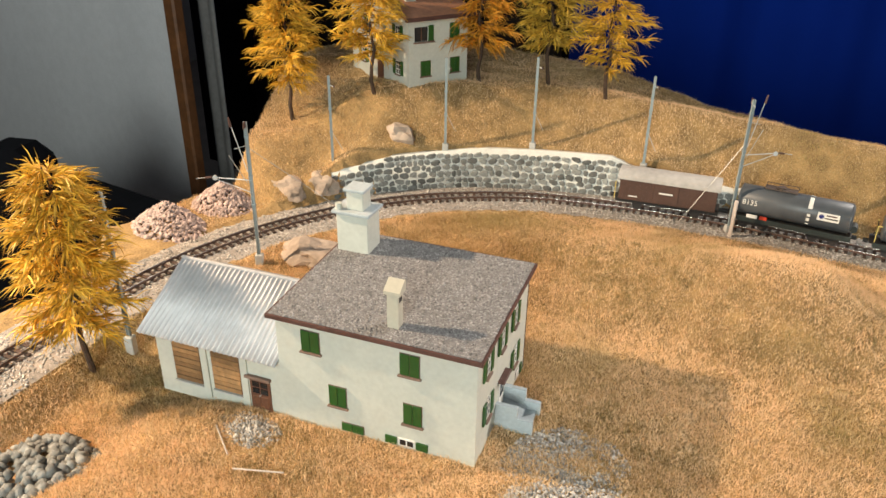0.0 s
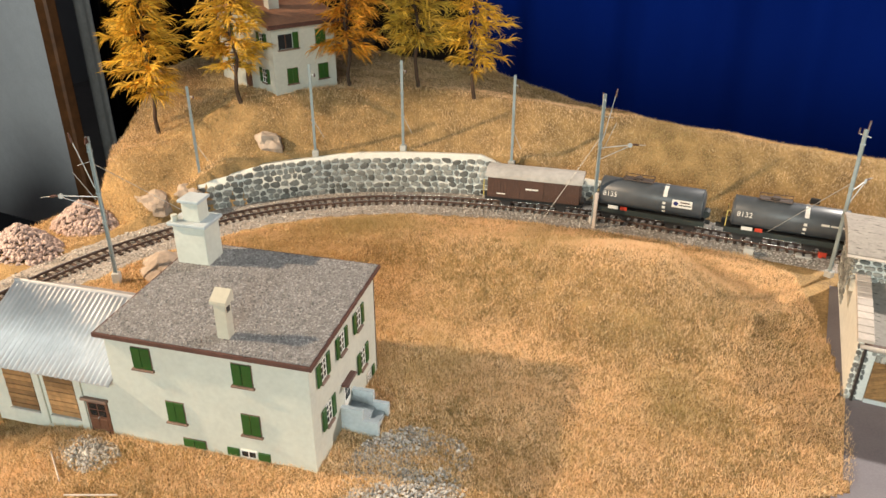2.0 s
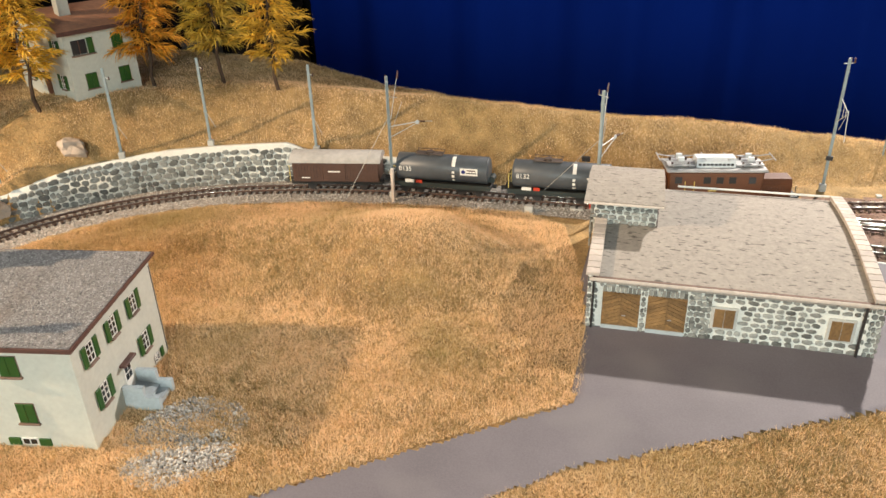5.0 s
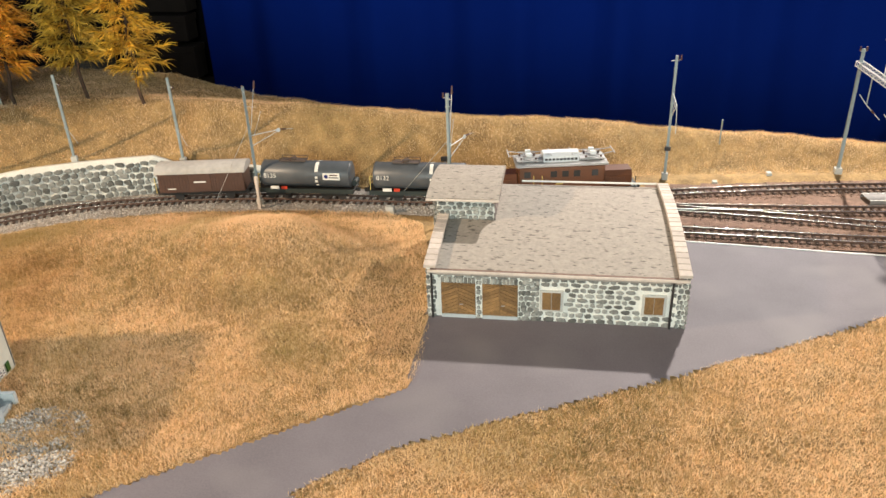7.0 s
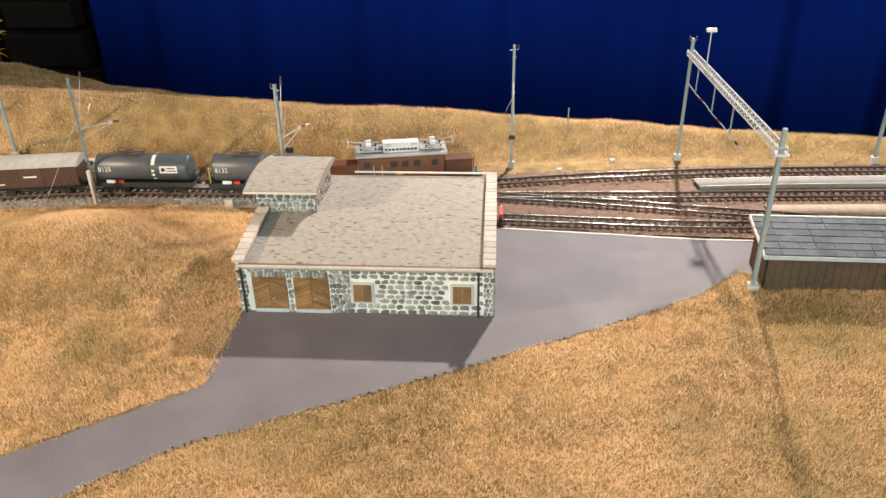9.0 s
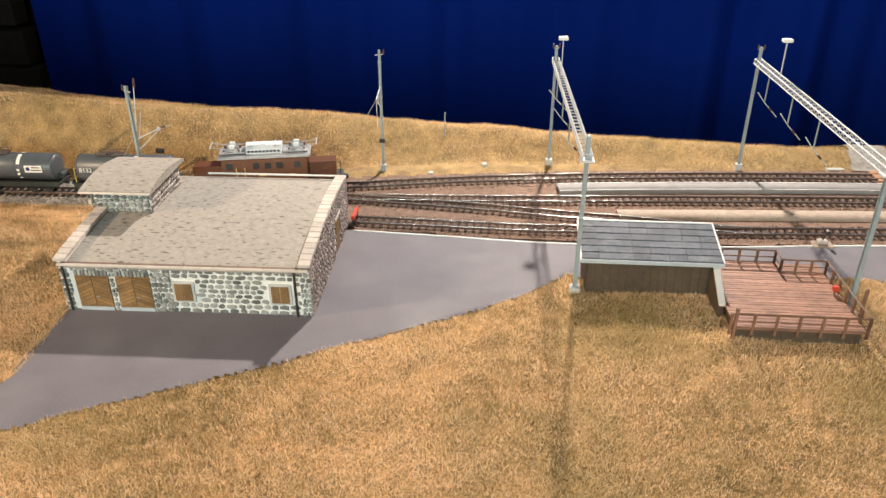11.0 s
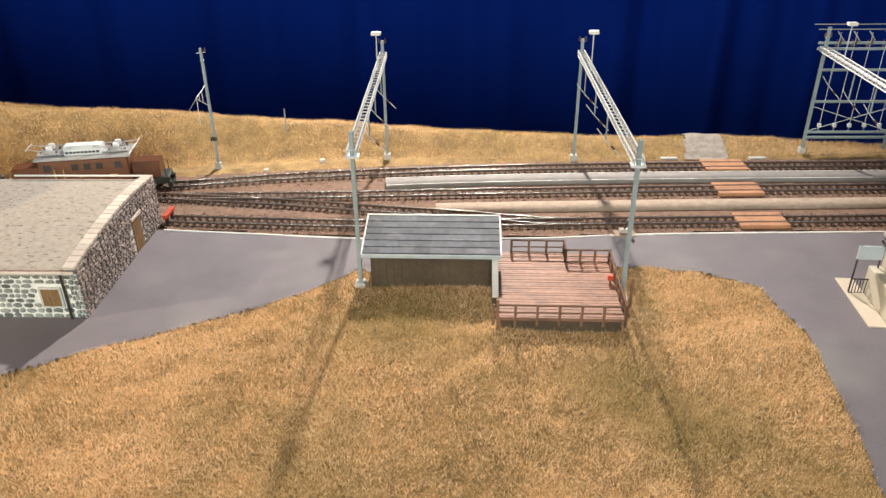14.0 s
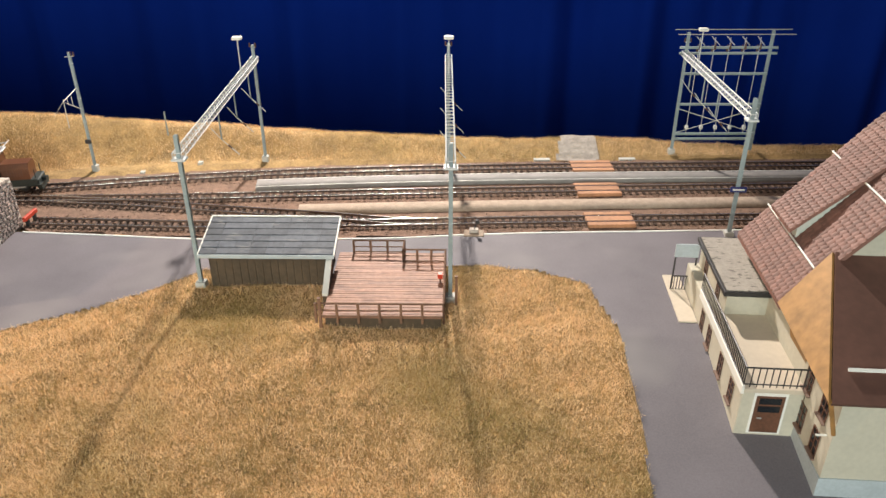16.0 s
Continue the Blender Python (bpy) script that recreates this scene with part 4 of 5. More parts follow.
# ---- wooden terrace ----
deck = thing("wooden_terrace", (622, 490, 10), 0.6, "red-brown plank terrace with a wooden railing", "terrace")
part("substructure", B(2, 86, 2, 94, -14, -2), M_SHED_WOOD, deck)
for j in range(31):
    part("plank", B(0, 88, j * 3.1, j * 3.1 + 2.85, -1.8, 0 + 0.12 * (j % 3), bevel=0.2), M_DECK, deck)


def railing(parent, p, q, n, h=11.5):
    p, q = Vector(p), Vector(q)
    rl = part("railing", R(p + Vector((0, 0, h)), q + Vector((0, 0, h)), 0.75, 4), M_RAILWOOD, parent)
    part("mid_rail", R(p + Vector((0, 0, h * 0.5)), q + Vector((0, 0, h * 0.5)), 0.55, 4), M_RAILWOOD, rl)
    part("low_rail", R(p + Vector((0, 0, 1)), q + Vector((0, 0, 1)), 0.6, 4), M_RAILWOOD, rl)
    for i in range(n):
        c = p.lerp(q, i / (n - 1))
        part("baluster", B(c.x - 0.9, c.x + 0.9, c.y - 0.9, c.y + 0.9, -5, h + 0.5, bevel=0.15), M_RAILWOOD, rl)
    return rl


railing(deck, (-4, -1, 0), (88, -1, 0), 7)
railing(deck, (88, -1, 0), (88, 80, 0), 7)
railing(deck, (54, 80, 0), (88, 80, 0), 4)
railing(deck, (54, 80, 0), (54, 95, 0), 2)
railing(deck, (12, 95, 0), (54, 95, 0), 4)
part("tall_post", B(-2, 0, -2, 0, -10, 16), M_RAILWOOD, deck)
part("tall_post", B(96, 98, 30, 32, -12, 16), M_RAILWOOD, deck)

# ---- catenary masts ----


def h_mast(bm, h, w=2.4, z0=0.0):
    """A tapering steel mast with an H section."""
    t = 0.55
    for y in (-w / 2, w / 2 - t):
        box(bm, -w / 2, w / 2, y, y + t, z0, h)
    box(bm, -t / 2, t / 2, -w / 2 + t, w / 2 - t, z0, h)
    return bm


def mast(at, h, turn=0, label="slim grey-green steel catenary mast", arm=True, foot=6.0, insul=2, name="catenary_mast"):
    t = thing(name, at, turn, label, "mast", "catenary masts along the line")
    part("foot", B(-3, 3, -3, 3, -8, foot, bevel=0.5), M_CONCRETE, t)
    part("pole", h_mast(bmesh.new(), h, 2.4, foot - 1), M_MAST, t)
    for z in (h * 0.42, h * 0.62, h * 0.9):
        part("clamp", B(-1.6, 1.6, -1.6, 1.6, z, z + 1.3, bevel=0.2), M_MAST, t)
    part("top_bracket", R((-4.5, 0, h - 5), (4.5, 0, h - 4), 0.4), M_LATTICE, t)
    for k in range(insul):
        i = part("insulator", R((4.2 - 3 * k, 0, h - 4), (4.2 - 3 * k, 0, h - 1), 1.1, 8, 0.6), M_INSUL, t)
        part("insulator_cap", R((4.2 - 3 * k, 0, h - 1), (4.2 - 3 * k, 0, h + 0.3), 0.7, 8), M_INSUL, i)
    if arm:
        a = part("arm", R((0, 0, h * 0.60), (0, -29, h * 0.615), 0.42), M_LATTICE, t)
        part("arm_stay", R((0, 0, h * 0.51), (0, -27, h * 0.605), 0.34), M_LATTICE, a)
        part("arm_disc", R((-0.5, -27.5, h * 0.612), (0.5, -27.5, h * 0.612), 2.0, 12), M_LATTICE, a)
        part("arm_insulator", R((0, -30, h * 0.617), (0, -35, h * 0.612), 0.9, 8), M_INSUL, a)
        part("arm_tip", R((0, -35, h * 0.612), (0, -42, h * 0.606), 0.3), M_WIRE, a)
        part("registration_rod", R((0, -3, h * 0.58), (3, -14, h * 0.78), 0.28), M_WIRE, a)
        v = part("top_strut", R((0, -2, h * 0.66), (2, -11, h * 1.01), 0.35), M_LATTICE, t)
        part("strut_insulator", R((2, -10.5, h * 0.97), (2, -11.5, h * 1.03), 1.1, 8, 0.7), M_INSUL, v)
        part("strut_rod", R((0, -1, h * 0.84), (2, -10, h * 0.82), 0.25), M_WIRE, v)
    return t


small = [((-416, 547, 24), 40), ((-337, 624, 36), 30), ((-266, 673, 37), 20), ((-162, 702, 28), 12)]
for at, turn in small:
    t = thing("catenary_mast", at, turn, "short grey steel mast above the stone wall", "mast", "masts above the stone wall")
    part("foot", B(-3, 3, -3, 3, -6, 6.5, bevel=0.6), M_CONCRETE, t)
    part("pole", h_mast(bmesh.new(), 90, 2.4, 5), M_MAST, t)
    part("top_bracket", R((-1, 0, 82), (4.5, -2, 80), 0.35), M_LATTICE, t)
    part("insulator", R((4.5, -2, 79), (4.5, -2, 82), 0.9, 8, 0.5), M_INSUL, t)
    part("stay_rod", R((0.5, -1, 37), (10, -9, 22), 0.28), M_WIRE, t)
    for z in (36, 58):
        part("clamp", B(-1.6, 1.6, -1.6, 1.6, z, z + 1.2), M_MAST, t)
ml = mast((-374, 401, 0), 116, -59, "grey steel mast with a side arm beside the curve")
mll = mast((-373, 275, -8), 112, -70, "grey steel mast beside the curved track")
me_ = mast((-70, 674, -2), 120, 123, "grey steel mast with a cantilever arm beside the curve")
mf = mast((128, 655, -2), 122, 158, "grey steel mast behind the stone shed")
mg = mast((330, 778, 0), 126, 0, "tall grey steel mast on the bank behind the tracks", arm=False)
g1 = part("side_cantilever", R((0, -1, 90), (1, -33, 86), 0.4), M_LATTICE, mg)
part("cantilever_rod", R((0, -1, 68), (1, -31, 84), 0.35), M_LATTICE, g1)
part("cantilever_hanger", R((0.5, -16, 88), (0.5, -16, 76), 0.3), M_LATTICE, g1)
part("cantilever_hanger", R((0.8, -25, 87), (0.8, -25, 80), 0.3), M_LATTICE, g1)
part("cantilever_drop", R((1, -33, 88), (2, -36, 60), 0.35), M_LATTICE, g1)
part("cantilever_tip", R((1, -33, 86), (-6, -44, 74), 0.28), M_WIRE, g1)
part("relay_box", B(-3, 3, -4, -1, 31, 35, bevel=0.4), M_IRON, mg)

# diagonal stay wires of the curve masts
for p, q in (((-70, 674, 80), (-112, 655, 0)), ((-374, 401, 96), (-352, 470, 30)), ((128, 657, 78), (64, 694, -2))):
    w = part("stay_wire", R(p, q, 0.25, 5), M_WIRE, None, "thin pale stay wire anchored beside the track")
    tagged(w, "", "wire")


def lattice(bm, p, q, w=6.0, h=5.0, n=30, r=0.35):
    """A ladder-like lattice beam between two points."""
    p, q = Vector(p), Vector(q)
    d = (q - p).normalized()
    side = d.cross(Vector((0, 0, 1))).normalized() * w / 2
    up = Vector((0, 0, h / 2))
    for a in (-1, 1):
        for b in (-1, 1):
            rod(bm, p + side * a + up * b, q + side * a + up * b, 0.5, 4)
    for i in range(n + 1):
        c = p.lerp(q, i / n)
        for b in (-1, 1):
            rod(bm, c - side + up * b, c + side + up * b, r, 4)
        for a in (-1, 1):
            rod(bm, c + side * a - up, c + side * a + up, r, 4)
            if i < n:
                e = p.lerp(q, (i + 1) / n)
                rod(bm, c + side * a - up, e + side * a + up, r * 0.8, 4)
    return bm


def portal(front, back, h, label, lamp_y=0.78, sign=False):
    f, b = Vector((*front, 0)), Vector((*back, 0))
    t = thing("catenary_portal", (*front, 0), 0, label, "portal", "lattice portals over the station tracks")
    rel = b - f
    ff = part("front_pole", h_mast(bmesh.new(), h, 3.0, -4), M_MAST, t)
    part("front_foot", B(-4, 4, -4, 4, -10, 4, bevel=0.6), M_CONCRETE, t)
    bb = bmesh.new()
    h_mast(bb, h, 2.8, 2)
    bb.transform(Matrix.Translation(rel))
    part("back_pole", bb, M_MAST, t)
    part("back_foot", B(rel.x - 3.5, rel.x + 3.5, rel.y - 3.5, rel.y + 3.5, -6, 5, bevel=0.5), M_CONCRETE, t)
    zb = h - 15
    beam = part("lattice_beam", lattice(bmesh.new(), Vector((0, -4, zb)), rel + Vector((0, 4, zb)), 6.5, 5.0, int(rel.length / 8)), M_LATTICE, t, "light grey ladder-like lattice beam")
    part("beam_clamp", B(-5, 5, -4, 4, zb - 4, zb - 2.6), M_LATTICE, beam)
    for k in (-1, 1):
        i = part("insulator", R(rel + Vector((k * 3, 0, h - 2)), rel + Vector((k * 3, 0, h + 2)), 1.1, 8, 0.7), M_INSUL, t)
        part("insulator_pin", R(rel + Vector((0, 0, h - 3)), rel + Vector((k * 3, 0, h - 2)), 0.35), M_LATTICE, i)
    lp = rel * lamp_y
    pole = part("lamp_pole", R(lp + Vector((0, 0, zb)), lp + Vector((0, 0, h + 20)), 0.55), M_LATTICE, t)
    part("lamp_head", B(lp.x - 4.5, lp.x + 4.5, lp.y - 3, lp.y + 3, h + 19, h + 22, bevel=0.5), M_WHITE, pole)
    for u in (0.42, 0.64, 0.87):
        c = rel * u
        hang = part("dropper", R(c + Vector((0, 0, zb - 2)), c + Vector((0, 0, zb - 30)), 0.7), M_MAST, t)
        part("dropper_arm", R(c + Vector((0, 0, zb - 30)), c + Vector((14, 0, zb - 44)), 0.4), M_LATTICE, hang)
        part("dropper_strut", R(c + Vector((0, 0, zb - 30)), c + Vector((-8, 0, zb - 20)), 0.35), M_LATTICE, hang)
        part("dropper_insulator", R(c + Vector((5, 0, zb - 35)), c + Vector((8, 0, zb - 38)), 0.9, 8), M_INSUL, hang)
    if sign:
        s = part("station_sign", B(-7, 7, -2.9, -1.9, 43, 48, bevel=0.2), M_SIGN, t, "dark blue enamel sign with pale writing")
        part("sign_text_bar", B(-5, 5, -3.2, -2.8, 44.8, 46.2), M_WHITE, s)
    return t


portal((516, 546), (505, 812), 126, "grey lattice portal beside the slate-roofed shelter")
portal((714, 531), (706, 816), 128, "grey lattice portal beside the wooden terrace")
pc = portal((961, 645), (957, 846), 126, "grey lattice portal with an isolator rack behind it", sign=True)

# switch frame behind the last portal
sf = thing("isolator_rack", (957, 846, 0), 2, "grey steel isolator rack with insulators and rods", "isolator rack")
part("pole", h_mast(bmesh.new(), 134, 2.8, 0), M_MAST, sf)
bb = bmesh.new()
h_mast(bb, 134, 2.8, 0)
bb.transform(Matrix.Translation((92, 8, 0)))
part("pole", bb, M_MAST, sf)
for z in (14, 20, 54, 88, 110, 116):
    part("cross_beam", B(-6 if z > 100 else 0, 98 if z > 100 else 92, 2.5, 5, z, z + 2.2), M_MAST, sf)
for z, y in ((133, -3), (133, 9)):
    part("bus_wire", R((-12, y, z + y * 0.2), (112, y, z + y * 0.2), 0.4), M_WIRE, sf)
for k in range(5):
    x = 14 + 16 * k
    part("switch_rod", R((x, 3, 22), (x, 3, 128), 0.32), M_LATTICE, sf)
    sw = part("switch_arm", R((x - 6, -2, 130), (x + 8, 10, 118), 0.5), M_LATTICE, sf)
    for y, z in ((0, 116), (8, 112)):
        part("insulator", R((x, y, z), (x, y, z + 7), 1.3, 8, 0.8), M_INSUL, sw)
    part("drive_box", B(x - 1.6, x + 1.6, 1, 5, 27, 31, bevel=0.3), M_LATTICE, sf)
for a, b in (((2, 4, 22), (90, 4, 50)), ((2, 4, 50), (90, 4, 22))):
    part("brace", R(a, b, 0.35), M_LATTICE, sf)

# ---- train, built facing along the track ----
S1 = np.r_[0, np.cumsum(np.hypot(*np.diff(LINE1, axis=0).T))]


def rail_pose(x, back):
    """Place and turn on the main line, a length of line behind the point at x."""
    s = np.interp(x, LINE1[:, 0][np.argmin(LINE1[:, 0]):], S1[np.argmin(LINE1[:, 0]):]) - back
    p = [np.interp(s, S1, LINE1[:, k]) for k in (0, 1)]
    q = [np.interp(s + 30, S1, LINE1[:, k]) - np.interp(s - 30, S1, LINE1[:, k]) for k in (0, 1)]
    return p, math.degrees(math.atan2(q[1], q[0]))


HEAD = 300
p, a = rail_pose(HEAD, 77)
loco = thing("electric_locomotive", (p[0], p[1], 2), a, "brown crocodile-style electric locomotive with silver roof gear", "locomotive")
body = part("body", B(-41, 41, -15, 15, 13, 37, bevel=1.0), M_LOCO, loco)
part("body_roof", B(-44, 44, -16, 16, 37, 39.5, bevel=0.9), M_SILVER, body)
for y in (-15.3, 15.3):
    for x in (-33, -8, 3, 14, 31):
        wn = part("window", B(x - 3, x + 3, y - 0.25, y + 0.25, 27, 33), M_GLASS if abs(x) > 20 else M_BLACK, body)
        part("window_frame", B(x - 3.4, x + 3.4, y - 0.15, y + 0.15, 26.5, 33.5), M_DOOR, wn)
    for x in (-27, -19):
        part("handrail", R((x, y * 1.04, 15), (x, y * 1.04, 29), 0.4), M_YELLOW, body)
    part("belt_line", B(-41, 41, y - 0.2, y + 0.2, 14.2, 14.8), M_DOOR, body)
    for x in (-6, 22):
        part("lettering_bar", B(x, x + 7, y - 0.25, y + 0.25, 19.5, 20.6), M_YELLOW, body)
for sgn in (-1, 1):
    hood = part("hood", prism([(-10.5, 12), (10.5, 12), (10.5, 24), (7.5, 28.5), (-7.5, 28.5), (-10.5, 24)], "x", min(sgn * 42, sgn * 68), max(sgn * 42, sgn * 68)), M_LOCO, loco)
    for k in range(6):
        part("louvre", B(sgn * 48 + k * 2.6 * sgn - 0.7, sgn * 48 + k * 2.6 * sgn + 0.7, -10.9, 10.9, 16, 22), M_DOOR, hood)
    bogie = part("bogie_frame", B(min(sgn * 14, sgn * 75), max(sgn * 14, sgn * 75), -12, 12, 5, 12.5, bevel=0.8), M_FRAME, loco)
    for k in range(3):
        for y in (-8.6, 8.6):
            wh = part("wheel", R((sgn * (26 + 17 * k), y - 1, 5.8), (sgn * (26 + 17 * k), y + 1, 5.8), 5.8, 20), M_BLACK, bogie)
            part("counterweight", B(sgn * (26 + 17 * k) - 3, sgn * (26 + 17 * k) + 3, min(y * 1.05, y * 1.25), max(y * 1.05, y * 1.25), 3, 6), M_FRAME, wh)
    part("coupling_rod", B(min(sgn * 24, sgn * 62), max(sgn * 24, sgn * 62), -12.6, -11.6, 4.6, 6), M_SILVER, bogie)
    part("plough", prism([(-11, 1), (11, 1), (13, 7), (-13, 7)], "x", min(sgn * 73, sgn * 77), max(sgn * 73, sgn * 77)), M_FRAME, bogie)
    part("buffer", R((sgn * 75, 0, 9), (sgn * 79, 0, 9), 2.2, 10), M_FRAME, bogie)
    part("front_rail", R((sgn * 72, -9, 12), (sgn * 72, -9, 22), 0.4), M_FRAME, bogie)
    part("front_rail", R((sgn * 72, 9, 12), (sgn * 72, 9, 22), 0.4), M_FRAME, bogie)
    pan = part("pantograph", B(min(sgn * 18, sgn * 42), max(sgn * 18, sgn * 42), -8, 8, 40.5, 41.6), M_SILVER, loco)
    for y in (-8, 8):
        part("pan_arm", R((sgn * 22, y, 42), (sgn * 50, y * 0.7, 47), 0.45), M_SILVER, pan)
        part("pan_arm", R((sgn * 40, y, 42), (sgn * 10, y * 0.7, 47), 0.45), M_SILVER, pan)
        part("pan_link", R((sgn * 22, y, 45), (sgn * 40, y, 45), 0.4), M_SILVER, pan)
    for x in (10, 50):
        part("pan_bar", R((sgn * x, -10, 47), (sgn * x, 10, 47), 0.5), M_SILVER, pan)
    for x in (24, 38):
        for y in (-6, 6):
            part("insulator", R((sgn * x, y, 39.5), (sgn * x, y, 44), 1.3, 8, 0.8), M_INSUL, pan)
    for y in (-5, 5):
        part("spring_box", B(min(sgn * 28, sgn * 33), max(sgn * 28, sgn * 33), y - 1.5, y + 1.5, 43.5, 48), M_LATTICE, pan)
res = part("resistor_box", prism([(-8.5, 39.5), (8.5, 39.5), (8.5, 44.5), (5, 47.5), (-5, 47.5), (-8.5, 44.5)], "x", -17, 17), M_LATTICE, loco, "light grey roof resistor housing")
for k in range(9):
    part("vent", B(-15.5 + k * 3.5, -13 + k * 3.5, -8.8, 8.8, 41.2, 43.2), M_BLACK, res)


def words(parent, text, size, at, rot, material, name="lettering"):
    c = bpy.data.curves.new(name, "FONT")
    c.body, c.size, c.extrude = text, size * MM, 0.0001
    c.align_x = "CENTER"
    tmp = new(name, c)
    me = bpy.data.meshes.new_from_object(tmp.evaluated_get(bpy.context.evaluated_depsgraph_get()))
    bpy.data.objects.remove(tmp)
    me.materials.clear()
    me.materials.append(material)
    ob = new(name, me)
    ob.parent = parent
    ob.matrix_basis = pose(at[0] * MM, at[1] * MM, at[2] * MM, *rot)
    return ob


def tank_wagon(p, a, number, plate, label):
    w = thing("tank_wagon", (p[0], p[1], 2), a, label, "wagon", "tank wagons of the train")
    bm = bmesh.new()
    n = 28
    prof = [(-46, 0), (-46, 8.5), (-45.2, 11.5), (-43.5, 13), (43.5, 13), (45.2, 11.5), (46, 8.5), (46, 0)]
    rings = []
    for x, r_ in prof:
        rings.append([bm.verts.new((x, r_ * math.cos(2 * math.pi * i / n), 24.5 + r_ * math.sin(2 * math.pi * i / n))) for i in range(n)] if r_ else [bm.verts.new((x, 0, 24.5))])
    for A, C in zip(rings, rings[1:]):
        for i in range(n):
            j = (i + 1) % n
            bm.faces.new((A[0], C[j], C[i]) if len(A) == 1 else (A[i], A[j], C[0]) if len(C) == 1 else (A[i], A[j], C[j], C[i]))
    bmesh.ops.recalc_face_normals(bm, faces=bm.faces)
    tank = part("tank", bm, M_TANK, w, "dark grey cylindrical tank", True)
    for x in (-44, 8, 44):
        bm = bmesh.new()
        bmesh.ops.create_cone(bm, cap_ends=True, segments=28, radius1=13.25, radius2=13.25, depth=0.7, matrix=Matrix.Translation((x, 0, 24.5)) @ Matrix.Rotation(math.pi / 2, 4, "Y"))
        part("tank_band", bm, M_TANK, tank, "", False)
    part("underframe", B(-50, 48, -11, 11, 8, 11, bevel=0.4), M_BLACK, w)
    part("side_sill", B(-50, 48, -12.2, -11, 8, 12.5), M_FRAME, w)
    part("side_sill", B(-50, 48, 11, 12.2, 8, 12.5), M_FRAME, w)
    for x in (-30, 27):
        bg = part("bogie", B(x - 13, x + 13, -9, 9, 4, 8, bevel=0.5), M_BLACK, w)
        for dx in (-8, 8):
            for y in (-7, 7):
                part("wheel", R((x + dx, y - 0.9, 4.4), (x + dx, y + 0.9, 4.4), 4.4, 18), M_IRON, bg)
    part("walkway", B(-26, 0, -4.5, 4.5, 38.2, 39.2), M_TANK_TOP, w)
    for y in (-4.5, 4.5):
        rl = part("roof_rail", R((-26, y, 41.6), (0, y, 41.6), 0.35), M_TANK_TOP, w)
        for x in (-26, -13, 0):
            part("rail_post", R((x, y, 38.5), (x, y, 41.6), 0.35), M_TANK_TOP, rl)
    part("dome_lid", R((-13, 0, 37), (-13, 0, 41), 3.4, 16), M_TANK_TOP, w)
    for y in (-1, 1):
        yy = y * 12.6
        for z in (13.2, 17.2, 21.2):
            part("white_mark", B(11, 13.6, min(yy * (1.06 if z > 16 else 0.84), yy * 0.8), max(yy * (1.06 if z > 16 else 0.84), yy * 0.8), z + 3, z + 5.2), M_WHITE, w)
        st = part("white_stripe", prism([(y * (13.15 * math.cos(math.radians(k))), 24.5 + 13.15 * math.sin(math.radians(k))) for k in (28, 45, 62, 80)] + [(y * (12 * math.cos(math.radians(k))), 24.5 + 12 * math.sin(math.radians(k))) for k in (80, 62, 45, 28)], "x", 10.6, 14), M_WHITE, w)
        part("data_panel", B(-36, -27, min(yy * 0.9, yy * 0.98), max(yy * 0.9, yy * 0.98), 12, 15), M_WHITE, w)
        part("data_panel", B(-25, -19, min(yy * 0.9, yy * 0.98), max(yy * 0.9, yy * 0.98), 12, 15), M_RED, w)
        if plate:
            pl = part("maker_plate", B(19, 36, min(yy * 1.03, yy * 1.06), max(yy * 1.03, yy * 1.06), 23, 30), M_WHITE, w)
            part("plate_bar", B(26, 34, min(yy * 1.06, yy * 1.075), max(yy * 1.06, yy * 1.075), 27.5, 28.6), M_FASCIA, pl)
            part("plate_bar", B(25, 35, min(yy * 1.06, yy * 1.075), max(yy * 1.06, yy * 1.075), 25, 25.9), M_BLACK, pl)
            part("plate_disc", R((22.3, yy * 1.04, 26.5), (22.3, yy * 1.075, 26.5), 2, 12), M_SIGN, pl)
        else:
            part("owner_bar", B(24, 30, min(yy, yy * 1.055), max(yy, yy * 1.055), 26.3, 28), M_WHITE, w)
            part("owner_bar", B(31, 42, min(yy, yy * 1.055), max(yy, yy * 1.055), 26.5, 27.7), M_WHITE, w)
        words(w, number, 6.4, (-35, yy * 1.04, 24.2), (90, 0, 0 if y < 0 else 180), M_WHITE, "running_number")
    lad = part("ladder", R((-49, -8, 10), (-49, -8, 26), 0.5), M_YELLOW, w)
    part("ladder_rail", R((-49, 8, 10), (-49, 8, 26), 0.5), M_YELLOW, lad)
    part("ladder_rail", R((-49, -8, 26), (-45, -8, 26), 0.5), M_YELLOW, lad)
    for z in (14, 19, 24):
        part("rung", R((-49, -8, z), (-49, 8, z), 0.4), M_BLACK, lad)
    part("end_platform", B(-53, -46, -10, 10, 10.5, 11.5), M_BLACK, w)
    part("hose_drum", R((48, -5, 17), (48, 5, 17), 3.2, 14), M_FRAME, w)
    for x in (-55, 50):
        part("buffer", R((x - 2, 0, 8.5), (x + 2, 0, 8.5), 2.0, 10), M_BLACK, w)
    return w


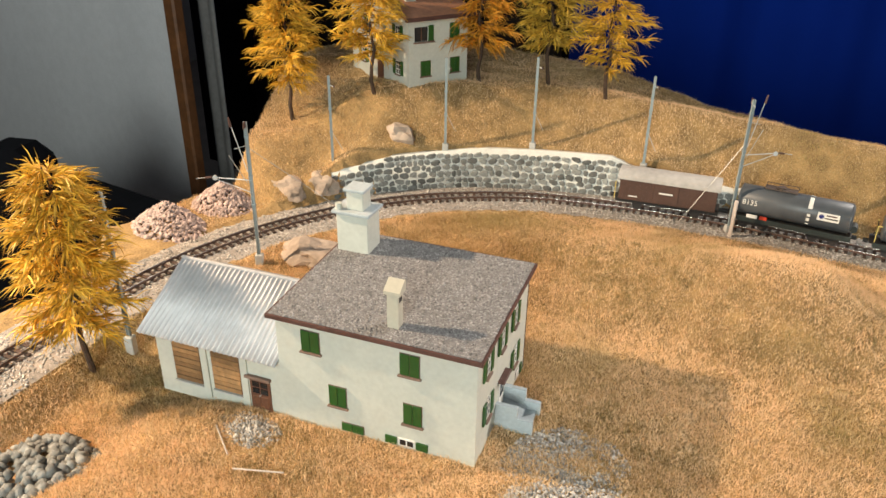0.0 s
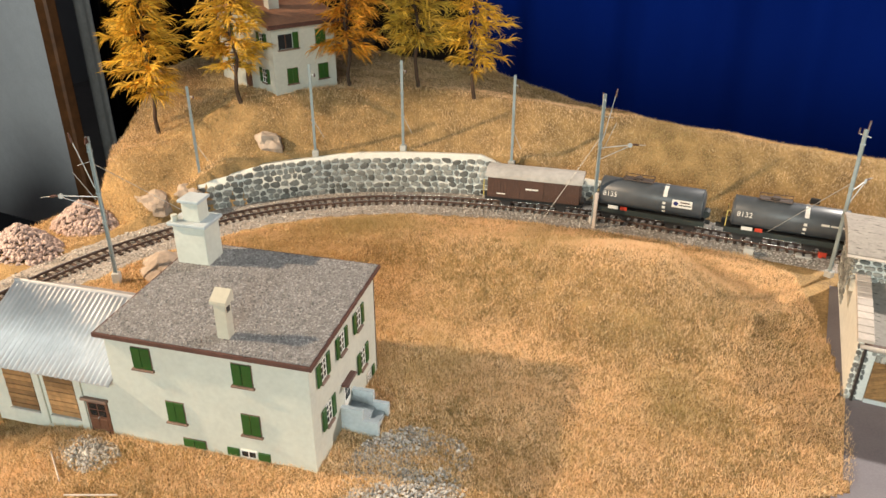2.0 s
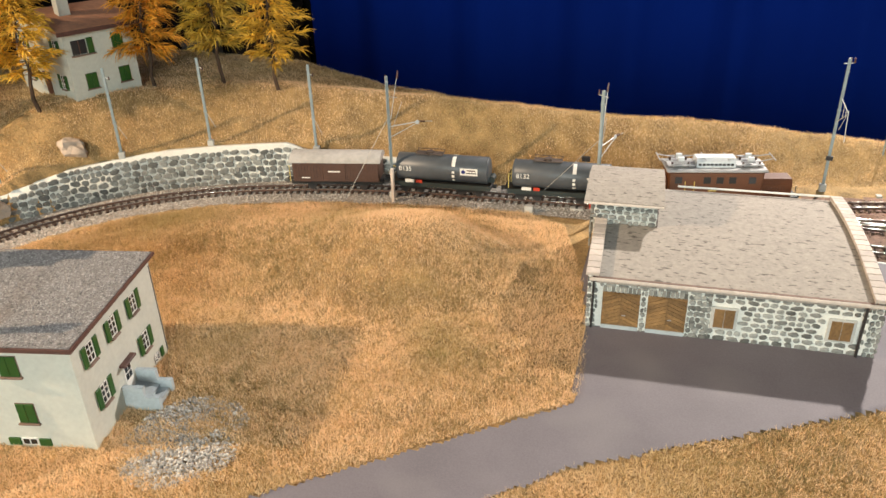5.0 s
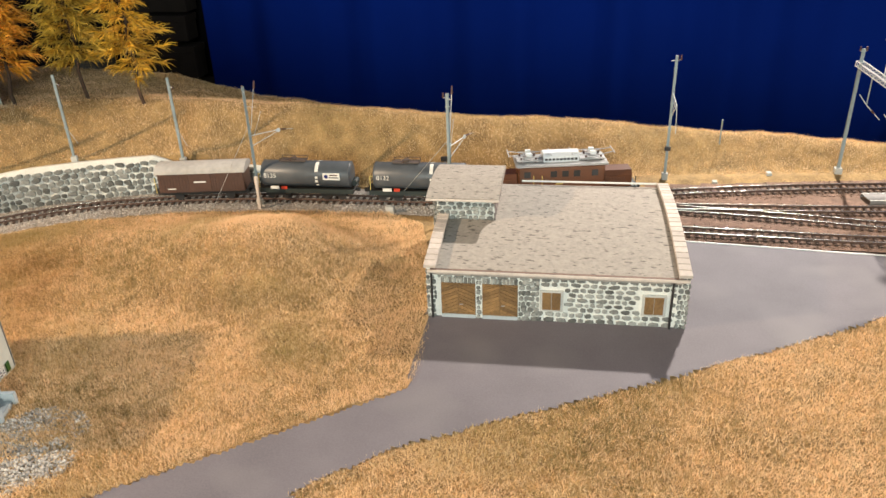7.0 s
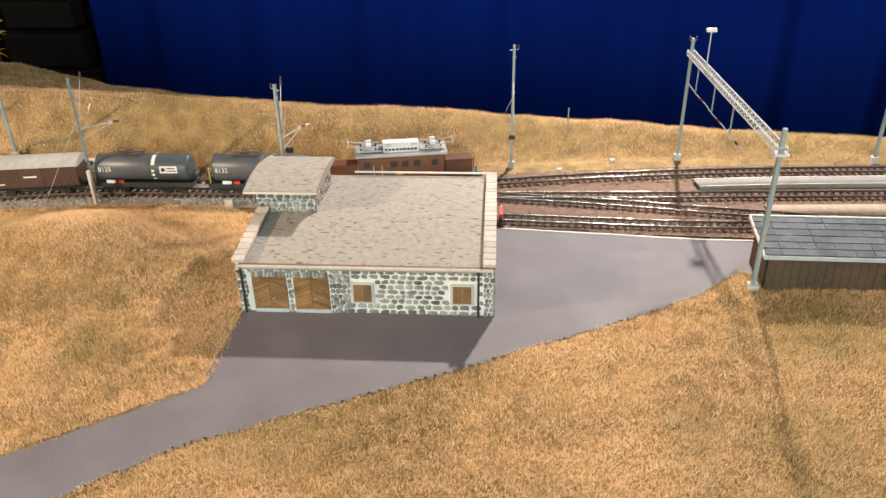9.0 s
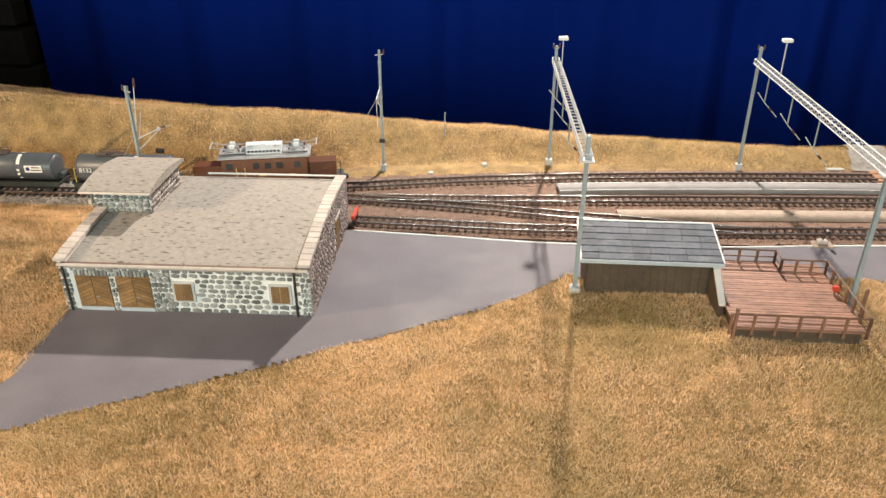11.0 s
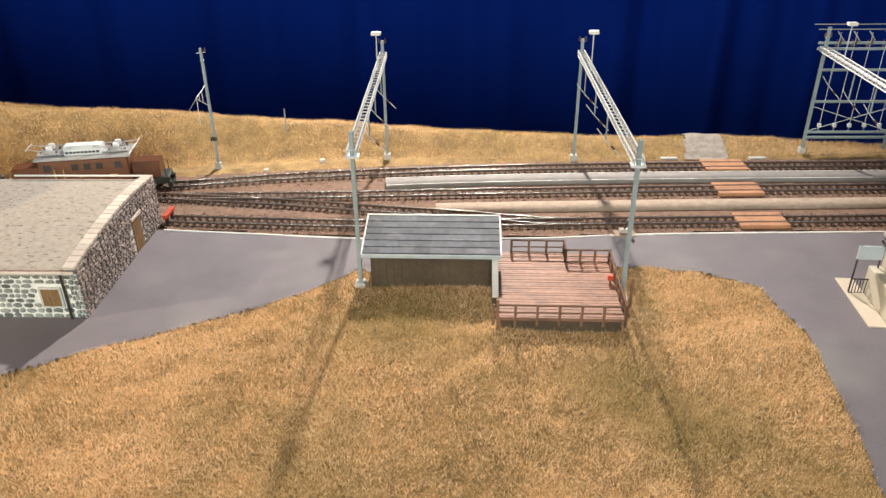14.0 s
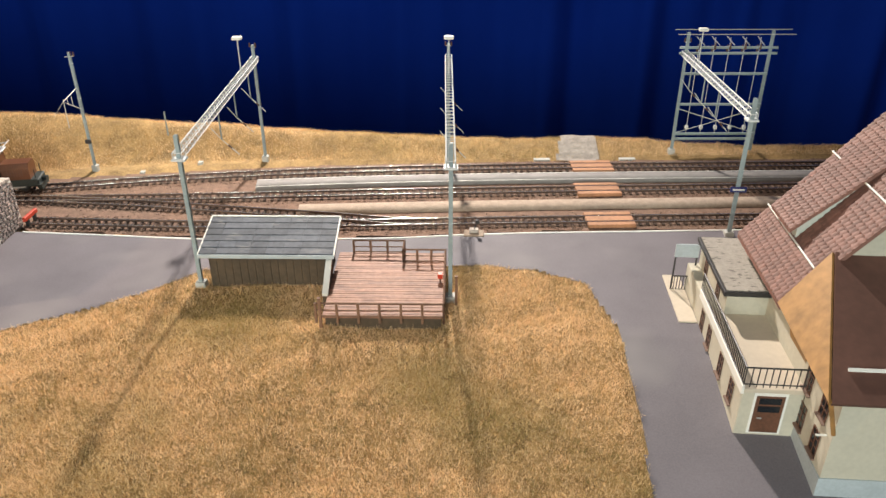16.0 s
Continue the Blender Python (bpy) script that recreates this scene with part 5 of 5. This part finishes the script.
p, a = rail_pose(HEAD, 154 + 58)
tank_wagon(p, a, "8132", False, "dark grey four-axle tank wagon with white markings")
p, a = rail_pose(HEAD, 154 + 58 + 114)
tank_wagon(p, a, "8135", True, "dark grey tank wagon with a white maker's plate")
p, a = rail_pose(HEAD, 154 + 58 + 114 + 107)
van = thing("covered_van", (p[0], p[1], 2), a, "brown covered goods van with pale grey roof", "wagon")
vb = part("body", B(-43, 43, -13, 13, 10, 31, bevel=0.4), M_VAN, van)
part("roof", prism([(-14.5, 30)] + [(14.5 * math.cos(math.pi * (1 - k / 10)), 31 + 6.5 * math.sin(math.pi * k / 10)) for k in range(11)] + [(14.5, 30)], "x", -45, 45), M_VAN_ROOF, van, "pale grey curved roof", False)
for y in (-13.2, 13.2):
    for k in range(28):
        part("plank", B(-42.5 + k * 3.04, -39.8 + k * 3.04, y - 0.25, y + 0.25, 11, 30), M_VAN, vb)
    dd = part("sliding_door", B(-12, 10, y * 1.02 - 0.4, y * 1.02 + 0.4, 11, 29.5, bevel=0.2), M_VAN, vb)
    part("owner_bar", B(-7, 5, y * 1.055 - 0.2, y * 1.055 + 0.2, 20.5, 22), M_WHITE, dd)
    part("data_bar", B(-34, -26, y * 1.02 - 0.3, y * 1.02 + 0.3, 14, 15), M_WHITE, vb)
part("underframe", B(-46, 46, -10, 10, 6.5, 10), M_BLACK, van)
for x in (-26, 26):
    for y in (-7, 7):
        part("wheel", R((x, y - 0.9, 4.6), (x, y + 0.9, 4.6), 4.6, 18), M_IRON, van)
for x in (-49, 49):
    part("buffer", R((x - 3, 0, 8.5), (x + 3, 0, 8.5), 2, 10), M_BLACK, van)
part("end_rail", R((-47, -10, 9), (-47, -10, 26), 0.5), M_YELLOW, van)

# ---- station building ----
st = thing("station_building", (892, 399, -12), -2.5, "cream station building with tiled gable roof and terrace", "building")
part("annex_wall", B(0, 38, 0, 156, -4, 34, bevel=0.6), M_PLASTER_WARM, st)
part("terrace_floor", B(-1.5, 40, -2, 80, 34, 37, bevel=0.5), M_TERRACE, st)
part("parapet", B(-1.8, 0.2, -2.2, 108, 33, 39.5, bevel=0.4), M_WHITE, st)
up = part("upper_room", B(8, 60, 80, 154, 34, 53), M_PLASTER_WARM, st)
part("flat_roof", B(4.5, 62, 76, 157, 53, 56.5, bevel=0.4), M_IRON, up)
part("roof_felt", B(6.5, 60, 78, 155, 56.5, 57.2), M_ROOF_FELT, up)
side_window(st, 100, 37, 8, 13, 8, out=-1, shutters=False, sill=False, frame_m=M_DOOR)
side_window(st, 134, 37, 8, 13, 8, out=-1, shutters=False, sill=False, frame_m=M_DOOR)
for y in (18, 44, 76, 96):
    side_window(st, y, 12, 8.5, 16, 0, out=-1, shutters=False, frame_m=M_DOOR)
dw = part("annex_door", B(9, 26, -0.7, 0.3, 3, 31), M_DOOR, st, "brown glazed door")
for z in (19, 25):
    part("pane", B(11, 24, -1, -0.2, z, z + 4.5), M_GLASS, dw)
part("frame", B(7.5, 27.5, -0.5, 0.4, 2, 33), M_WHITE, dw)
part("handle", R((11.5, -1.8, 15), (14, -1.8, 15), 0.5), M_SILVER, dw)


def iron_railing(parent, p, q, n, h=14):
    p, q = Vector(p), Vector(q)
    rl = part("iron_railing", R(p + Vector((0, 0, h)), q + Vector((0, 0, h)), 0.6), M_IRON, parent)
    part("low_bar", R(p + Vector((0, 0, 2)), q + Vector((0, 0, 2)), 0.45), M_IRON, rl)
    for i in range(n):
        c = p.lerp(q, i / (n - 1))
        part("bar", R(c, c + Vector((0, 0, h)), 0.38, 5), M_IRON, rl)


iron_railing(st, (-0.8, -1, 38), (-0.8, 108, 38), 36)
iron_railing(st, (-0.8, -1, 38), (38, -1, 38), 11)
# open stair landing with a sign on its posts
ld = part("landing", B(-12, 6, 150, 170, 8, 11), M_TERRACE, st)
iron_railing(ld, (-12, 150, 11), (6, 150, 11), 9)
for x in (-11, 5):
    part("sign_post", R((x, 152, 10), (x, 152, 52), 0.7), M_IRON, ld)
sg = part("sign_board", B(-12, 6, 151, 153, 41, 52, bevel=0.3), M_STEP, ld, "dark grey hanging sign board")
part("paving", B(-14, -0.5, 104, 172, 9, 13.2, bevel=0.4), M_TERRACE, st, "pale paving slab beside the wall")
# main house with a steep tiled roof
part("main_wall", prism([(36, -6), (214, -6), (214, 76), (125, 178), (36, 76)], "y", 44, 133), M_PLASTER_WARM, st)
part("front_wall", B(36, 214, -42, 44, -6, 64), M_PLASTER_WARM, st)
part("plinth", B(35.2, 214.8, -42.8, 133.8, -6, 8), M_STEP, st)


def tiled(x0, z0, x1, z1, y0, y1, parent, t=3.0, rows=24):
    """A roof slope with rows of overlapping tiles, rising from (x0, z0) to (x1, z1)."""
    dx, dz = (x1 - x0) / rows, (z1 - z0) / rows
    pts = []
    for k in range(rows):
        pts += [(x0 + dx * k, z0 + dz * k + 1.5), (x0 + dx * (k + 1), z0 + dz * (k + 1) + 0.4)]
    r_ = part("roof_slope", prism([(x0, z0 - t), (x1, z1 - t)] + pts[::-1], "y", y0, y1), M_TILE, parent, "red-brown tiled roof slope")
    n = int((y1 - y0) / 4.2)
    vs, fs = [], []
    for k in range(rows):
        for j in range(n):
            ya, yb = y0 + (y1 - y0) * j / n + 0.35, y0 + (y1 - y0) * (j + 1) / n - 0.35
            b = len(vs)
            xa, za, xb, zb = x0 + dx * k - dx * 0.25, z0 + dz * k + 1.2 - dz * 0.25, x0 + dx * (k + 1), z0 + dz * (k + 1) + 0.6
            ym = (ya + yb) / 2
            vs += [(xa, ya, za), (xa, ym, za + 1.3), (xa, yb, za), (xb, ya, zb), (xb, ym, zb + 1.0), (xb, yb, zb)]
            fs += [(b, b + 1, b + 4, b + 3), (b + 1, b + 2, b + 5, b + 4)]
    joined("tiles", vs, fs, M_TILE, "", "", "stuff", parent=r_)
    return r_


main_roof = tiled(27, 70, 125, 186, 40, 138, st, 3, 32)
tiled(223, 70, 125, 186, 40, 138, st, 3, 32)
for x in (44, 79, 114):
    part("snow_rail", R((x, 46, 74 + 1.184 * (x - 27)), (x, 138, 74 + 1.184 * (x - 27)), 0.7), M_WHITE, st)
dm = part("dormer_wall", prism([(46, 88), (94, 144), (94, 150), (46, 103)], "y", 87, 117), M_PLASTER, st)
tiled(40, 101, 96, 153, 83, 121, dm, 2, 17)


def slab(corners, t):
    """A thick plate over four or three corners."""
    bm = bmesh.new()
    n = (Vector(corners[1]) - Vector(corners[0])).cross(Vector(corners[2]) - Vector(corners[0])).normalized() * t
    lo, hi = [bm.verts.new(Vector(c) - n) for c in corners], [bm.verts.new(c) for c in corners]
    k = len(corners)
    bm.faces.new(lo[::-1])
    bm.faces.new(hi)
    for i in range(k):
        bm.faces.new((lo[i], lo[(i + 1) % k], hi[(i + 1) % k], hi[i]))
    bmesh.ops.recalc_face_normals(bm, faces=bm.faces)
    return bm


# front hip, coloured darker than the tiled slopes to stand for its shade
hip = part("front_hip_roof", slab([(27, -48, 66), (223, -48, 66), (194, 46, 106), (54, 46, 106)], 2.5), M_HIP_SHADED, st, "front hip roof with its shade put in as dark brown")
part("snow_rail", R((40, -30, 75), (62, -30, 75), 1.1), M_WHITE, hip)
part("timber_side", slab([(27, 42, 70), (26.5, -48, 65), (54, 47, 104)], -2.0), M_OCHRE, st, "ochre timber eave boarding")
part("eave_post", R((27, -46, 66), (36, -42, 40), 1.6, 4), M_OCHRE, st)
part("eave_bracket", prism([(27, 70), (36, 70), (36, 50), (33, 62)], "y", 8, 36), M_OCHRE, st)
for y, z in ((-26, 12), (-4, 12), (-26, 38), (-2, 38)):
    side_window(st, y, z, 10, 17, 36, out=-1, shutters=False, frame_m=M_DOOR)
shutter = part("front_window", B(70, 92, -43, -41.5, 24, 42), M_DOOR, st)
part("pane", B(72, 90, -43.4, -42.5, 26, 40), M_GLASS, shutter)
part("downpipe", R((37, -1.5, 2), (37, -1.5, 60), 1.2, 8), M_IRON, st)
part("lantern_arm", R((36, -36, 34), (30, -36, 34), 0.6), M_WHITE, st)

# ---- larch trees ----


def larch(at, h, seed, label, needle, lean=0.0, dense=1.0):
    r = random.Random(seed)
    t = thing("larch_tree", at, r.uniform(0, 360), label, "tree", "autumn larches")
    bm = bmesh.new()
    n = 9
    pts = [Vector((math.sin(i * 1.7 + seed) * h * 0.012 + lean * h * (i / n) ** 2, math.cos(i * 2.1 + seed) * h * 0.012, h * i / n - 4)) for i in range(n + 1)]
    for i in range(n):
        rod(bm, pts[i], pts[i + 1], 1.9 * (1 - i / n) + 0.35, 7, 1.9 * (1 - (i + 1) / n) + 0.3)
    vs, fs = [], []

    def strand(p, d, ln, w):
        b = len(vs)
        side = d.cross(Vector((r.uniform(-1, 1), r.uniform(-1, 1), r.uniform(-1, 1)))).normalized() * w
        m = p + d * ln * 0.55 + Vector((0, 0, ln * 0.06))
        e = p + d * ln + Vector((0, 0, -ln * 0.12))
        vs.extend([p - side, p + side, m + side, m - side, e])
        fs.extend([(b, b + 1, b + 2), (b, b + 2, b + 3), (b + 3, b + 2, b + 4)])

    limbs = int(74 * dense)
    for k in range(limbs):
        u = 0.27 + 0.73 * (k / limbs) ** 0.9
        z = u * h
        c = pts[min(n, int(u * n))].lerp(pts[min(n, int(u * n) + 1)], u * n % 1)
        az = k * 2.4 + r.uniform(-0.5, 0.5)
        ln = h * (0.25 * (1 - u) ** 0.55 + 0.045) * r.uniform(0.6, 1.3)
        ln *= 0.5 + 0.5 * min(1, (u - 0.27) / 0.16)
        drop = r.uniform(-0.32, 0.12) + 0.5 * max(0, u - 0.75)
        d = Vector((math.cos(az), math.sin(az), drop)).normalized()
        base = Vector((c.x, c.y, z - 4))
        rod(bm, base, base + d * ln * 0.8, 0.5, 4, 0.15)
        for j in range(int(24 + ln * 1.2)):
            q = base + d * ln * r.uniform(0.12, 1.0)
            dd = (d + Vector((r.uniform(-1, 1), r.uniform(-1, 1), r.uniform(-0.75, 0.55))) * 0.8).normalized()
            strand(q, dd, r.uniform(7, 19) * h / 150, r.uniform(0.28, 0.6))
    part("trunk", bm, M_BARK, t, "thin dark brown trunk and limbs")
    joined("crown", vs, fs, needle, "shaggy golden needles", "", "", parent=t)
    return t


larch((-374, 244, -16), 150, 1, "small golden larch beside the curved track", M_NEEDLE, dense=1.25)
larch((-495, 580, 52), 150, 2, "tall yellow larch at the hill's edge", M_NEEDLE)
larch((-420, 619, 82), 138, 3, "yellow larch in front of the hillside house", M_NEEDLE)
larch((-352, 715, 83), 150, 4, "orange larch beside the hillside house", M_NEEDLE_ORANGE)
larch((-288, 746, 82), 158, 5, "olive-yellow larch on the hilltop", M_NEEDLE_GREEN)
larch((-225, 750, 76), 140, 6, "slender golden larch at the end of the row", M_NEEDLE, lean=0.05, dense=0.75)

# ---- rocks, heaps and small track-side things ----


def rock(name, at, size, seed, material, label, category, flat=0.6):
    bm = bmesh.new()
    bmesh.ops.create_icosphere(bm, subdivisions=3, radius=1)
    for v in bm.verts:
        k = 1 + 0.42 * noise.noise(v.co * 1.4 + Vector((seed, 0, 0))) + 0.16 * noise.noise(v.co * 4 + Vector((0, seed, 0)))
        v.co = Vector((v.co.x * size[0] * k, v.co.y * size[1] * k, max(-0.3, v.co.z) * size[2] * k))
    bm.transform(Matrix.Translation(at))
    return tagged(part(name, bm, material, None, label), "", category)


rock("rock", (-345, 430, 0), (32, 17, 14), 1.3, M_ROCK, "pale beige rock outcrop beside the track", "rock")
rock("rock", (-385, 607, 47), (20, 12, 15), 2.2, M_ROCK, "pale flat stone set in the grassy slope", "rock")
rock("rock", (-441, 508, 9), (22, 14, 13), 3.1, M_ROCK, "rounded rock at the foot of the hill", "rock")
rock("rock", (-417, 528, 12), (17, 11, 13), 4.6, M_ROCK, "rounded rock beside the wall's end", "rock")


def heap(name, at, rx, ry, h, count, size, material, label, category, seed):
    r = np.random.default_rng(seed)
    u, a = np.sqrt(r.uniform(0, 1, count)), r.uniform(0, 2 * np.pi, count)
    x, y = at[0] + rx * u * np.cos(a), at[1] + ry * u * np.sin(a)
    v, f = octa(np.c_[x, y, at[2] + h * (1 - u) ** 0.8 + r.uniform(-1, 1, count)], size, r, 0.9)
    return joined(name, v, f, material, label, category, "stuff")


heap("stone_heap", (-316, 171, -16), 34, 30, 9, 260, 4.2, M_STONE, "heap of loose grey field stones in the grass", "stones", 31)
heap("ore_heap", (-488, 406, -7), 40, 30, 29, 1500, 2.2, M_ORE, "pinkish heap of crushed stone behind the track", "heap", 32)
heap("ore_heap", (-482, 466, -7), 37, 28, 29, 1400, 2.2, M_ORE, "pinkish heap of crushed stone at the hill's foot", "heap", 33)
heap("gravel_patch", (-68, 312, -2.0), 36, 40, 2.6, 4200, 1.2, M_BALLAST, "pale gravel patch at the farmhouse steps", "gravel", 34)
heap("gravel_patch", (-234, 249, -1.5), 20, 13, 3.0, 900, 1.2, M_BALLAST, "grey-green gravel patch below the annex", "gravel", 35)

bs = thing("buffer_stop", (324, 654, 0), 0, "red-painted wooden buffer stop at the siding's end", "buffer stop")
part("beam", B(-2, 1, -11, 11, 5, 9, bevel=0.4), M_RED, bs)
for y in (-6, 6):
    part("post", B(-2, 1, y - 1.2, y + 1.2, -2, 6), M_IRON, bs)
lv = thing("switch_lever", (733, 642, 0), 0, "black point lever on a pale concrete base", "lever")
part("base", B(-9, 9, -7, 5, -3, 1.2, bevel=0.5), M_PATH, lv)
part("box", B(-4, 4, -3, 3, 1.6, 4.5, bevel=0.4), M_COPING, lv)
part("arm", R((0, 0, 4), (3, 0, 12), 0.6), M_IRON, lv)
part("weight", R((3, -2, 12), (3, 2, 12), 1.8, 10), M_IRON, lv)
dl = thing("signal_lamp", (706, 541, 0), 0, "small red signal lamp on a short post", "signal")
part("post", R((0, 0, -6), (0, 0, 14), 0.8), M_RAILWOOD, dl)
part("lamp_head", B(-2, 2, -2, 2, 13, 17, bevel=0.4), M_RED, dl)
ds = thing("dwarf_signal", (109, 733, 0), 0, "small dark dwarf signal on a thin post", "signal")
part("post", R((0, 0, -3), (0, 0, 32), 0.9), M_MAST, ds)
part("head", B(-4, 4, -1.5, 1.5, 28, 33, bevel=0.5), M_IRON, ds)
part("foot", B(-3, 3, -3, 3, -3, 2), M_CONCRETE, ds)
for x, y in ((380, 778), (436, 800), (810, 826), (905, 830), (60, 725)):
    ct = thing("cable_cover", (x, y, float(height(x, y))), 3, "pale concrete cable cover beside the track", "cover", "cable covers")
    part("slab", B(-9 if x > 700 else -2.5, 9 if x > 700 else 2.5, -3, 3, -3, 2.0, bevel=0.4), M_CONCRETE, ct)
pth = sheet("gravel_path", [(826, 822), (872, 824), (874, 885), (836, 885)], 1.8, M_BED, 4.0, "grey gravel path over the bank", "path")
post = thing("marker_post", (-66, 664, -2), 0, "short pale wooden marker post beside the mast", "post")
part("post", B(-1.5, 1.5, -1.5, 1.5, 0, 34, bevel=0.3), M_COPING, post)
pl = thing("fence_post", (390, 838, float(height(390, 838))), 0, "thin grey post on the grassy bank", "post")
part("post", R((0, 0, -3), (0, 0, 26), 0.8), M_MAST, pl)
bx = thing("concrete_block", (66, 668, -2), 0, "pale concrete cable block beside the ballast", "block")
part("block", B(-4, 4, -3, 3, -2, 7, bevel=0.5), M_CONCRETE, bx)

rb = thing("point_motor", (122, 690, -2), 8, "small red point motor box beside the rails", "box")
part("box", B(-3, 3, -2.5, 2.5, 0, 6, bevel=0.5), M_RED, rb)
part("lid", B(-3.4, 3.4, -2.9, 2.9, 6, 7, bevel=0.3), M_IRON, rb)
part("base", B(-5, 5, -4, 4, -2, 0.4, bevel=0.3), M_CONCRETE, rb)
cs = thing("cable_slab", (108, 684, -2), 4, "pale concrete cable slab on the ballast", "slab")
part("slab", B(-6, 6, -3, 3, -1, 2.2, bevel=0.4), M_CONCRETE, cs)
part("slot", B(-1, 1, -3.2, 3.2, 2.2, 2.5), M_IRON, cs)

# dead twigs lying in the grass
for x, y, a in ((-240, 232, -35), (-205, 225, 20)):
    tw = thing("twig", (x, y, 1.0), a, "thin dry twig lying in the grass", "twig")
    part("stem", R((-14, 0, 0), (14, 2, 1), 0.5, 5), M_COPING, tw)

# ---- hall furniture seen behind the layout's end ----
sheet_ = curtain("grey_partition", -2700, -1180, 1010, -800, 1300, 700, 5, M_SHEET, "plain light grey partition cloth", 9)
curtain("grey_drape", -1150, -1085, 1030, -800, 1300, 80, 9, M_DRAPE, "narrow dull grey cloth hanging beside the upright", 6)
pole = tagged(part("timber_upright", B(-1182, -1152, 985, 1010, -900, 1300, bevel=4), M_POLE, None, "brown varnished timber upright beside the partition"), "", "post", "", "structure")
curtain("dark_drape", -2300, -700, 1990, -800, 1300, 160, 22, M_NIGHT, "black hanging drape beside the blue curtain", 12)
# boxes and a pale crate, coloured as dark as the unlit gap makes them
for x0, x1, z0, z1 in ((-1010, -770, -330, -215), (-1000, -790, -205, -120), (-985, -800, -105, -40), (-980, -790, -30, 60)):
    bxs = thing("storage_box", ((x0 + x1) / 2, 1935, z0), 0, "brown cardboard box behind the layout, the gap's darkness in its colour", "box", "boxes in the dark")
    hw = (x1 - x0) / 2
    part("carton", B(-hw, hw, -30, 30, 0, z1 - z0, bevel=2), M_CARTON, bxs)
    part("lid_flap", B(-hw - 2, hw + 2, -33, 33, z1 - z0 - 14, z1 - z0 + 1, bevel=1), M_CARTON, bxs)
cr = thing("storage_crate", (-1103, 1920, -330), 0, "pale crate with the gap's darkness put into its colour", "crate")
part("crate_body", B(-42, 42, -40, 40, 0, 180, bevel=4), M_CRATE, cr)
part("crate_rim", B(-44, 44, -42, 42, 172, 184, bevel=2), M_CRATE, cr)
tb = thing("covered_table", (-960, 560, -900), 0, "black cloth-covered table beside the layout", "table")
part("cloth", B(-260, 230, -300, 200, 0, 700, bevel=30), M_NIGHT, tb)
ch = thing("backpack", (-1010, 560, -200), 20, "black fabric backpack on the covered table", "bag")
part("body", B(-50, 50, -50, 50, 0, 130, bevel=28), M_NIGHT, ch)
part("pocket", B(-45, 45, -66, -45, 10, 70, bevel=12), M_NIGHT, ch)

# ---- layout frame: a wooden fascia that carries the ground ----
fr = tagged(part("layout_frame", B(-470, 1305, -46, 965, -160, -72), M_POLE, None, "wooden frame that carries the layout"), "", "frame", "", "structure")
